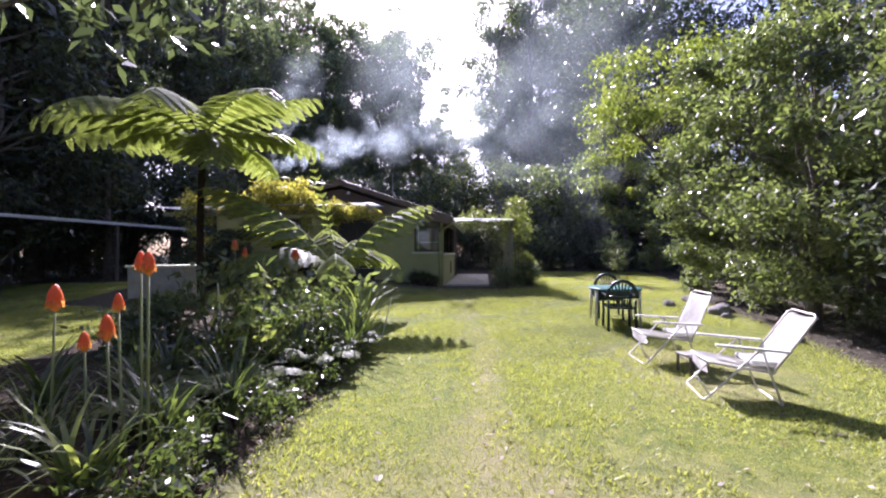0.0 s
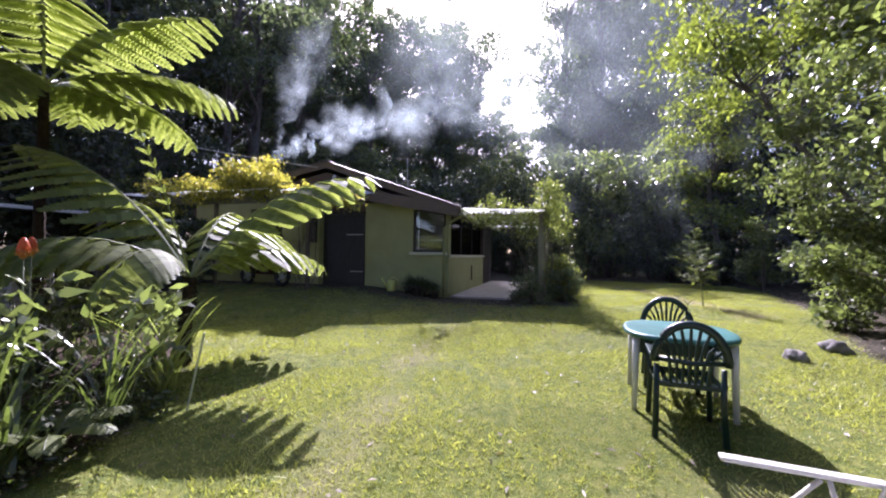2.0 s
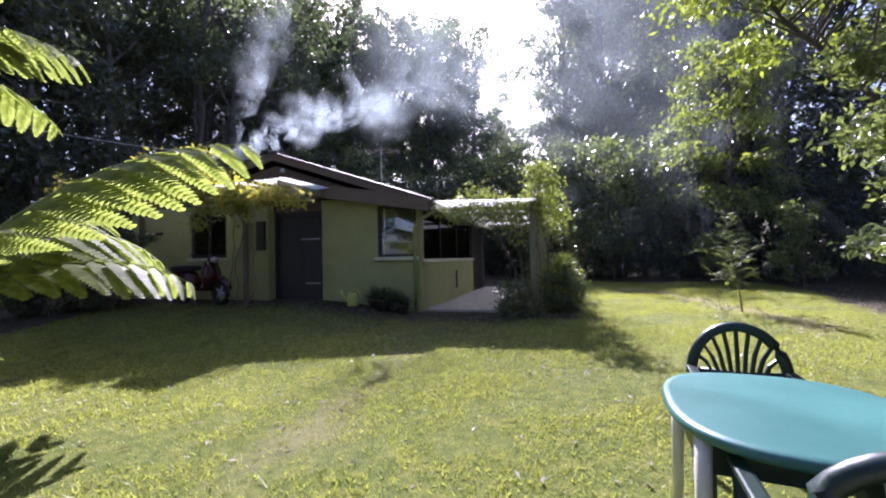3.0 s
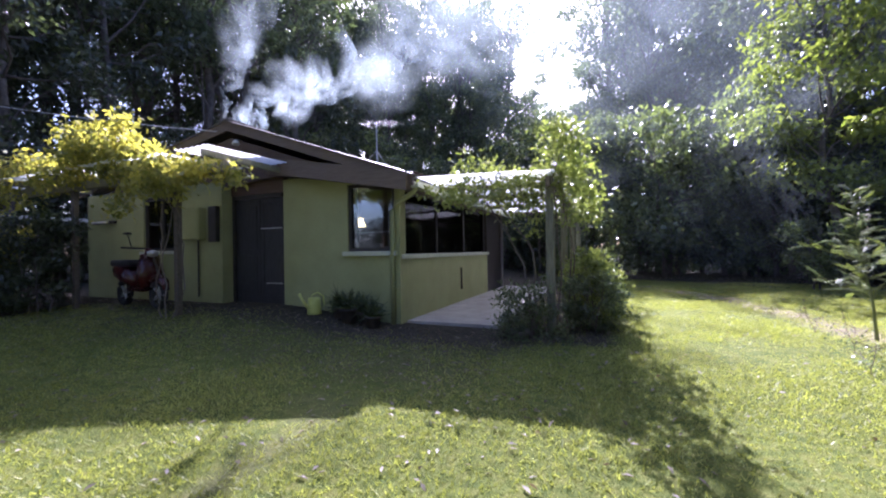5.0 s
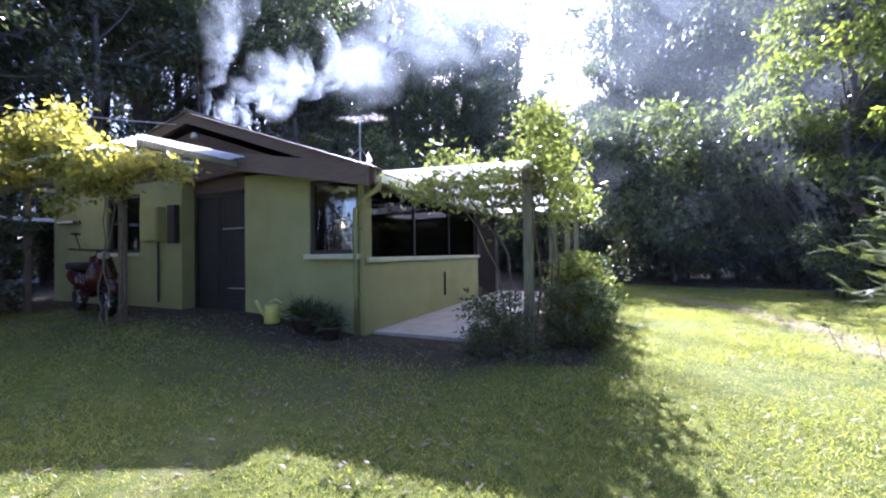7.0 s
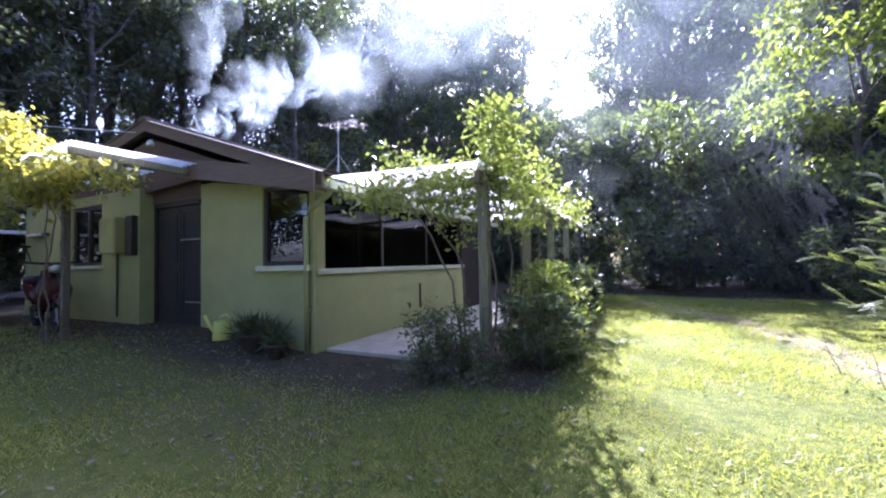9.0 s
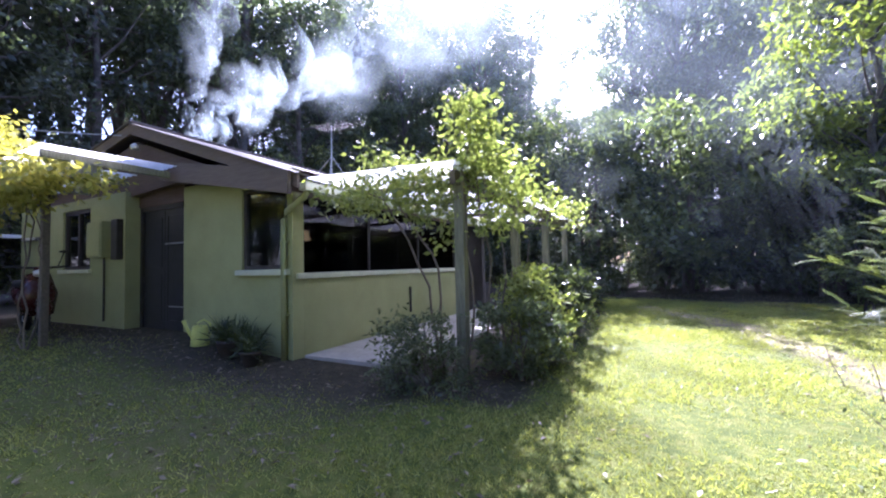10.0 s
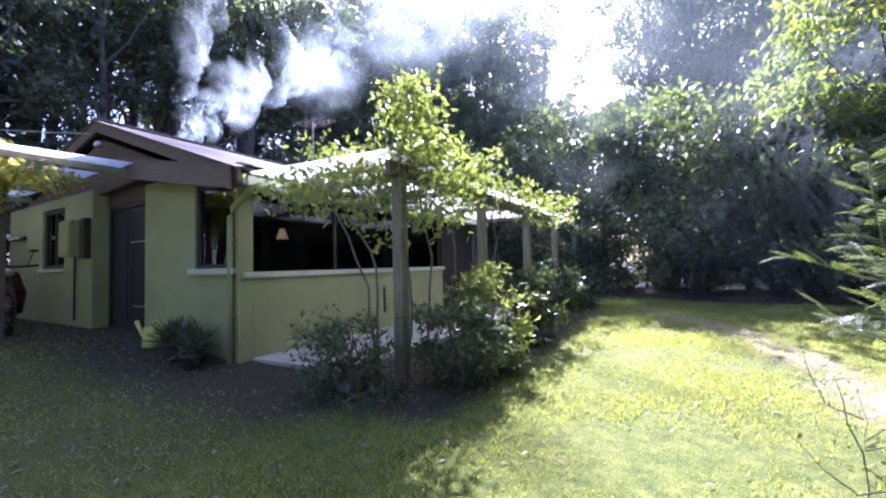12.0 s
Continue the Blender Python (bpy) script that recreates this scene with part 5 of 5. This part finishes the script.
def recliner(m, label, lean):
    """Faces -x: tube frame, canvas seat and back that leans by so many degrees, flat armrests."""
    ob = thing("folding_recliner", m, label, "garden chair", "folding recliners on the lawn")
    bx, bz = math.sin(radians(lean)), math.cos(radians(lean))
    at = lambda k, off=0.0: (0.17 + k * bx + off * bz, 0.33 + k * bz - off * bx)
    part("seat_canvas", sling_sheet([(-0.42, 0.30), (-0.435, 0.40), (-0.39, 0.43), (-0.1, 0.385), (0.12, 0.345), (0.2, 0.36)], 0.50, 0.03, bmesh.new()), M_CANVAS, ob, shade=True)
    part("back_canvas", sling_sheet([at(0), at(0.2), at(0.45), at(0.7), at(0.745, 0.01), at(0.72, 0.03)], 0.50, 0.03, bmesh.new()), M_CANVAS, ob, shade=True)
    pad = bmesh.new()
    box(pad, 0.0, 0.26, -0.22, 0.22, 0.39, 0.45, 0.028)
    part("cushion", pad, M_CANVAS, ob, "pale lumpy seat cushion", True)
    rim = [(at(k)[0], y, at(k)[1]) for k, y in ((0, -0.27), (0.38, -0.27), (0.72, -0.26), (0.755, -0.2), (0.755, 0.2), (0.72, 0.26), (0.38, 0.27), (0, 0.27))]
    part("back_frame", tube(bmesh.new(), rim, 0.012, 8), M_TUBE, ob, shade=True)
    part("seat_frame", tube(bmesh.new(), [(0.2, -0.27, 0.345), (-0.2, -0.27, 0.39), (-0.42, -0.26, 0.42), (-0.43, 0.26, 0.42), (-0.2, 0.27, 0.39), (0.2, 0.27, 0.345)], 0.012, 8), M_TUBE, ob, shade=True)
    part("front_leg", tube(bmesh.new(), [(0.05, -0.29, 0.58), (-0.25, -0.3, 0.25), (-0.47, -0.3, 0.015), (-0.48, -0.26, 0.012), (-0.48, 0.26, 0.012), (-0.47, 0.3, 0.015), (-0.25, 0.3, 0.25), (0.05, 0.29, 0.58)], 0.012, 8), M_TUBE, ob, shade=True)
    part("rear_leg", tube(bmesh.new(), [(0.08, -0.285, 0.58), (0.14, -0.285, 0.36), (0.25, -0.285, 0.015), (0.26, -0.25, 0.012), (0.26, 0.25, 0.012), (0.25, 0.285, 0.015), (0.14, 0.285, 0.36), (0.08, 0.285, 0.58)], 0.012, 8), M_TUBE, ob, shade=True)
    part("leg_link", tube(bmesh.new(), [(-0.42, -0.3, 0.07), (-0.56, -0.3, 0.3), (-0.42, -0.28, 0.41)], 0.01, 6), M_TUBE, ob, shade=True)
    for s in (-1, 1):
        bm = bmesh.new()
        box(bm, -0.36, 0.32, s * 0.31 - 0.03, s * 0.31 + 0.03, 0.585, 0.612, 0.012)
        for v in bm.verts:
            v.co.z += -0.06 * v.co.x
        part("armrest", bm, M_PLWHITE, ob, "flat pale armrest")
    return ob


recliner(pose(2.4, 5.52, ground_z(2.4, 5.52), 0, 0, 2) @ Matrix.Scale(0.88, 4), "open folding recliner with off-white canvas and flat armrests", 25)
recliner(pose(2.54, 4.26, ground_z(2.54, 4.26), 0, 0, -10) @ Matrix.Scale(0.88, 4), "folding recliner tipped far back with off-white canvas", 33)
st = thing("side_table", pose(2.42, 4.98, ground_z(2.42, 4.98), 0, 0, 15) @ Matrix.Scale(0.66, 4), "low weathered wooden stool between the recliners", "side table")
for k in range(4):
    part("slat", boxes((-0.2, 0.2, -0.2 + 0.1 * k, -0.11 + 0.1 * k, 0.33, 0.355), bevel=0.005), M_GREYBOX, st)
for sx in (-1, 1):
    for sy in (-1, 1):
        part("leg", boxes((sx * 0.16 - 0.018, sx * 0.16 + 0.018, sy * 0.15 - 0.018, sy * 0.15 + 0.018, 0, 0.33), bevel=0.004), M_BEAM, st)

# ---- things by the house ----
scoot = thing("motor_scooter", pose(-6.72, 13.3, ground_z(-6.72, 13.3), 0, 0, -8) @ Matrix.Scale(1.16, 4), "dark red motor scooter parked under the awning", "scooter")
for x in (-0.55, 0.62):
    wh = part("wheel", tube(bmesh.new(), [(x + 0.2 * math.cos(6.2832 * k / 20), 0, 0.24 + 0.2 * math.sin(6.2832 * k / 20)) for k in range(21)], 0.05, 8, False), M_RUBBER, scoot, "black tyre", True)
    bm = bmesh.new()
    for k in range(5):
        a = 6.2832 * k / 5
        tube(bm, [(x, 0, 0.24), (x + 0.16 * math.cos(a), 0, 0.24 + 0.16 * math.sin(a))], [0.03, 0.018], 6)
    part("rim", bm, M_ALU, wh, "pale metal rim", True)
bm = bmesh.new()
tube(bm, [(-0.85, 0, 0.62), (-0.6, 0, 0.6), (-0.3, 0, 0.52), (-0.1, 0, 0.4)], [0.08, 0.16, 0.17, 0.1], 12)
part("body", bm, M_RED, scoot, shade=True)
part("footboard", boxes((-0.15, 0.36, -0.14, 0.14, 0.28, 0.34), bevel=0.02), M_RED, scoot)
bm = bmesh.new()
box(bm, -0.82, -0.12, -0.13, 0.13, 0.68, 0.80, 0.05)
part("seat", bm, M_RUBBER, scoot, "black seat", True)
bm = tube(bmesh.new(), [(0.34, 0, 0.3), (0.36, 0, 0.6), (0.3, 0, 0.88)], [0.17, 0.21, 0.13], 12)
for v in bm.verts:
    v.co.x = 0.36 + (v.co.x - 0.36) * 0.45
part("leg_shield", bm, M_RED, scoot, shade=True)
part("front_fender", tube(bmesh.new(), [(0.62 + 0.27 * math.cos(a), 0, 0.24 + 0.27 * math.sin(a)) for a in (0.3, 0.8, 1.4, 2.0, 2.6)], [0.04, 0.07, 0.08, 0.07, 0.04], 10), M_RED, scoot, shade=True)
part("fork", tube(bmesh.new(), [(0.62, 0.07, 0.24), (0.45, 0.05, 0.7), (0.36, 0, 0.95)], 0.022, 6), M_FRAME, scoot)
part("steering_column", tube(bmesh.new(), [(0.34, 0, 0.8), (0.33, 0, 0.9), (0.32, 0, 0.99)], [0.09, 0.07, 0.045], 10), M_RED, scoot, shade=True)
bar = part("handlebar", tube(bmesh.new(), [(0.2, -0.34, 1.0), (0.32, -0.12, 0.98), (0.32, 0.12, 0.98), (0.2, 0.34, 1.0)], 0.018, 6), M_RUBBER, scoot)
for s in (-1, 1):
    part("mirror", lathe(bmesh.new(), [(0.0, 0), (0.055, 0.01), (0.06, 0.03), (0.0, 0.045)], 12, (0.28, s * 0.28, 1.2)), M_RUBBER, bar, shade=True)
    part("mirror_stalk", tube(bmesh.new(), [(0.26, s * 0.22, 1.0), (0.28, s * 0.28, 1.21)], 0.007, 5), M_RUBBER, bar)
part("headlight", lathe(bmesh.new(), [(0.0, -0.06), (0.07, -0.04), (0.08, 0.03), (0.0, 0.06)], 14, (0.44, 0, 0.9)), M_ALU, scoot, "round headlight", True)

can = thing("watering_can", pose(-3.06, 14.0, ground_z(-3.06, 14.0), 0, 0, 20), "lime green plastic watering can by the wall", "watering can")
part("body", lathe(bmesh.new(), [(0.12, 0), (0.125, 0.01), (0.105, 0.27), (0.09, 0.29), (0.085, 0.27), (0.0, 0.26)], 20), M_CAN, can, shade=True)
part("spout", tube(bmesh.new(), [(-0.1, 0, 0.1), (-0.2, 0, 0.22), (-0.27, 0, 0.36)], [0.035, 0.024, 0.03], 10), M_CAN, can, shade=True)
part("handle", tube(bmesh.new(), [(0.1, 0, 0.06), (0.18, 0, 0.18), (0.16, 0, 0.32), (0.06, 0, 0.38), (-0.04, 0, 0.33), (-0.06, 0, 0.27)], 0.014, 8), M_CAN, can, shade=True)
for i, (x, y, s) in enumerate(((-2.55, 14.05, 0.95), (-2.28, 13.95, 1.2), (-2.0, 14.02, 1.05), (-1.78, 13.88, 0.95))):
    pt = thing("potted_plant", pose(x, y, ground_z(x, y)) @ Matrix.Scale(s, 4), "dark pot with dark strappy plant against the wall", "potted plant", "pots along the wall")
    part("pot", lathe(bmesh.new(), [(0.1, 0), (0.13, 0.16), (0.15, 0.17), (0.15, 0.2), (0.13, 0.2), (0.12, 0.16), (0.0, 0.15)], 16), M_TERRA, pt, shade=True)
    ng = np.random.default_rng(400 + i)
    c = ng.normal(size=(170, 3)) * np.array([0.07, 0.06, 0.05]) + np.array([0, 0, 0.24])
    quads("foliage", leaf_faces(c, 0.24, 0.022, -0.55, ng), M_DARKPOT, pt)
mb = thing("meter_box", pose(-6.2, YL, 2.16), "pale green electricity meter box on the wall", "meter box")
part("case", boxes((-0.28, 0.28, -0.16, 0, -0.33, 0.33), bevel=0.012), M_WALL, mb)
part("door", boxes((-0.25, 0.25, -0.175, -0.162, -0.3, 0.3), bevel=0.006), M_WALL, mb)
part("conduit", tube(bmesh.new(), [(0.1, -0.04, -0.33), (0.1, -0.04, -1.5)], 0.018, 8), M_FRAME, mb, "dark conduit")
mb = thing("switch_box", pose(-5.62, YL, 2.14), "narrow dark box on the green wall", "switch box")
part("case", boxes((-0.11, 0.11, -0.1, 0, -0.36, 0.36), bevel=0.01), M_FRAME, mb)
wl = thing("wall_light", pose(-9.35, YL, 2.33), "pale tube light fixed to the green wall", "wall light")
part("base", boxes((-0.42, 0.42, -0.06, 0, -0.035, 0.035), bevel=0.008), M_FRAME, wl)
part("tube", tube(bmesh.new(), [(-0.38, -0.09, 0), (0.22, -0.09, 0)], 0.03, 10), M_PLWHITE, wl, "off-white tube", True)

# ---- by the left border ----
tr = thing("trough", pose(-6.7, 7.7, ground_z(-6.7, 7.7), 0, 0, 10), "weathered grey trough on timber legs, sunlit top coloured paler", "trough")
part("body", boxes((-0.55, 0.55, -0.28, 0.28, 0.5, 1.12), bevel=0.02), M_GREYBOX, tr)
for sx in (-1, 1):
    for sy in (-1, 1):
        part("leg", boxes((sx * 0.48 - 0.03, sx * 0.48 + 0.03, sy * 0.22 - 0.03, sy * 0.22 + 0.03, -0.02, 0.5), bevel=0.005), M_BEAM, tr)
# top slab in a paler colour than the body, standing in for sunlight on it
part("rim", boxes((-0.58, 0.58, -0.31, 0.31, 1.12, 1.17), bevel=0.015), M_TRIM, tr)
cp = thing("carport", pose(-13.6, 13.0, 0.3), "dark open carport with a pale sunlit roof edge", "carport")
part("roof_edge", corrugated(-0.8, 0, -4.5, 5.5, lambda x, y: 2.42 - 0.04 * x, 60), M_SHEET, cp, "pale translucent roof edge", True)
part("roof", corrugated(-4.5, -0.8, -4.5, 5.5, lambda x, y: 2.42 - 0.04 * x, 60), M_ROOF, cp, shade=True)
part("gutter", boxes((-0.02, 0.08, -4.5, 5.5, 2.32, 2.42), bevel=0.01), M_PLWHITE, cp, "pale gutter catching the sun")
for y in (-4.2, 0.5, 5.2):
    part("post", boxes((-0.12, -0.02, y - 0.05, y + 0.05, -0.2, 2.36), bevel=0.008), M_BEAM, cp)
    part("post", boxes((-4.4, -4.3, y - 0.05, y + 0.05, -0.2, 2.5), bevel=0.008), M_BEAM, cp)
cb = thing("power_cable", pose(-5.4, 14.1, 4.0), "thin sagging cable from the gable to the trees", "cable")
part("wire", tube(bmesh.new(), [(-14 * u, -4.0 * u, 3.2 * u - 1.4 * u * (1 - u)) for u in [i / 12 for i in range(13)]], 0.012, 5), M_ALU, cb)
for i, (x, y, s) in enumerate(((4.95, 9.0, 0.2), (5.2, 9.35, 0.17), (4.85, 8.6, 0.1), (5.1, 10.6, 0.16), (4.7, 6.6, 0.1), (4.35, 9.95, 0.13), (0.58, 14.15, 0.14))):
    bm = bmesh.new()
    bmesh.ops.create_icosphere(bm, subdivisions=3, radius=s)
    for v in bm.verts:
        q = v.co / s
        v.co *= 1 + 0.5 * noise.noise(q * 1.6 + Vector((i * 7, 0, 0))) + 0.22 * noise.noise(q * 4 + Vector((0, i * 5, 0)))
        v.co.z *= 0.75
    ob = mesh_object("rock", [v.co.copy() for v in bm.verts], [[v.index for v in f.verts] for f in (bm.verts.index_update(), bm.faces)[1]], M_STONE, shade=True)
    bm.free()
    ob.location = (x, y, ground_z(x, y) + s * 0.2)
    tagged(ob, "rough grey rock at the lawn's edge", "rock", "rocks at the edge")

# ---- smoke ----
def wisp(bm, layer, c, r, strength, g, swing=50):
    """A billowing bowl of vapour that thins out towards its rim."""
    n, k = 24, 8
    turn = Euler((radians(90 + g.uniform(-35, 35)), g.uniform(0, 6.28), radians(g.uniform(-swing, swing)))).to_matrix()
    ph = g.uniform(0, 50)
    rings = []
    for j in range(k + 1):
        w = j / k
        row = []
        for i in range(n if j else 1):
            a = 6.2832 * i / n
            q = Vector((math.cos(a) * w, math.sin(a) * w, 0))
            lump = noise.noise(q * 2.2 + Vector((ph, 0, 0)))
            v = bm.verts.new(Vector(c) + turn @ Vector((q.x * r * (1 + 0.25 * lump), q.y * r * 0.85 * (1 + 0.25 * lump), r * (0.4 * w * w + 0.3 * lump))))
            v[layer] = strength * (1 - w * w) ** 1.3
            row.append(v)
        rings.append(row)
    for i in range(n):
        bm.faces.new((rings[0][0], rings[1][i], rings[1][(i + 1) % n]))
    for a, b in zip(rings[1:], rings[2:]):
        for i in range(n):
            bm.faces.new((a[i], b[i], b[(i + 1) % n], a[(i + 1) % n]))


def smoke(name, label, at, rows, seed, mat, swing=50):
    """rows: place from the smoke's foot, radius and strength of each wisp."""
    g = random.Random(seed)
    bm = bmesh.new()
    layer = bm.verts.layers.float.new("dense")
    for c, r, strength in rows:
        wisp(bm, layer, c, r, strength, g, swing)
    me = bpy.data.meshes.new(name)
    bm.to_mesh(me)
    bm.free()
    me.materials.append(mat)
    me.shade_smooth()
    ob = new(name, me)
    ob.location = at
    tagged(ob, label, "smoke", kind="stuff")


sm = random.Random(77)
plume, u = [], 0.0
while u < 1.0:
    r = 0.16 + 1.5 * u ** 0.8
    for k in range(1 if u > 0.12 else 2):
        plume.append(((0.1 + 9.5 * u + sm.uniform(-0.3, 0.3) * r, 1.2 * u + sm.uniform(-0.5, 0.5) * r, 0.1 + 2.3 * u ** 0.62 + sm.uniform(-0.45, 0.45) * r), r, 0.7 * (1 - 0.66 * u)))
    u += 0.42 * r / 9.5
for k in range(6):
    u = (k + 1) / 6
    plume.append(((0.2 + 1.7 * u + sm.uniform(-0.3, 0.3), 0.5 * u, 0.4 + 4.6 * u), 0.4 + 1.2 * u, 0.5 - 0.32 * u))
smoke("chimney_smoke", "thick white-blue wood smoke drifting from the chimney", (-10.2, 17.7, roof_z(-10.2) + 2.0), plume, 78, M_SMOKE)
haze = []
for k in range(16):
    x, z = -6 + 21 * (k + sm.random()) / 16, sm.uniform(3.5, 14.0)
    if x < 1.5:
        z = max(z, 8.5)
    haze.append(((x, sm.uniform(-5, 2), z), sm.uniform(3.2, 4.5) if x < 1.5 else sm.uniform(4.5, 7.0), 0.1 + 0.1 * smooth(4, 10, z)))
smoke("drifting_haze", "thin blue wood smoke hanging before the trees", (0.0, 25.0, 0.3), haze, 79, M_HAZE, 22)

# ---- grass and fallen leaves ----
def lay_grass():
    g = random.Random(5)
    ng = np.random.default_rng(5)
    pts, far = [], []
    while len(pts) < 510000:
        y = -0.6 + 27.8 * g.random() ** 1.1
        x = g.uniform(-16.0, 9.0)
        s = soil_at(x, y)
        if s > 0.1 and g.random() < s * 1.15:
            continue
        if XR - 9 < x < 0.3 and y > 14.0:
            continue
        if g.random() < 0.75 * worn_at(x, y):
            continue
        if noise.noise(Vector((x * 0.8, y * 0.8, 2))) + 0.5 * noise.noise(Vector((x * 2.7, y * 2.7, 4))) > 0.22 and g.random() < 0.7:
            continue
        pts.append((x, y, ground_z(x, y) - 0.005))
        far.append(0.75 + 0.06 * max(0, y - 15))
    c = np.array(pts)
    f = np.array(far)[:, None]
    n = len(c)
    a = ng.uniform(0, 6.283, n)
    side = np.stack([np.cos(a), np.sin(a), np.zeros(n)], 1)
    tall = ng.uniform(0.022, 0.06, (n, 1)) * (0.8 + 0.25 * f)
    patch = 0.7 + 0.6 * np.array([noise.noise(Vector((p[0] * 0.9, p[1] * 0.9, 9))) for p in pts])[:, None]
    lean = ng.normal(size=(n, 3)) * np.array([0.8, 0.8, 0])
    tip = c + (np.array([0, 0, 1]) + lean) * tall * patch
    w = 0.0075 * f * ng.uniform(0.6, 1.4, (n, 1))
    ob = quads("grass", np.stack([c - side * w, c + side * w, tip], 1), M_GRASS, corners=3)
    tagged(ob, "short yellow-green lawn grass", "grass", kind="stuff")


def lay_leaves():
    g = random.Random(6)
    ng = np.random.default_rng(6)
    pts = []
    while len(pts) < 9500:
        x, y = g.uniform(-9, 9.5), 1.0 + 26 * g.random() ** 1.2
        s = soil_at(x, y)
        if XR - 9 < x < 0.2 and y > 14.1:
            continue
        if g.random() > 0.12 + 0.9 * s + (0.35 if 10.2 < y < 14.5 and x < 2.2 else 0):
            continue
        pts.append((x, y, ground_z(x, y) + g.uniform(0.008, 0.03) + (0.12 if x < edge(BED_EDGE, y) - 0.4 and y < 8 else 0)))
    c = np.array(pts)
    d = unit(ng.normal(size=(len(c), 3)) * np.array([1, 1, 0.25]))
    ob = quads("fallen_leaves", leaf_faces(c, 0.07, 0.024, 0, ng, d, 1.0), M_LITTER)
    tagged(ob, "scattered dry fallen leaves", "leaves", kind="stuff")


lay_grass()
lay_leaves()
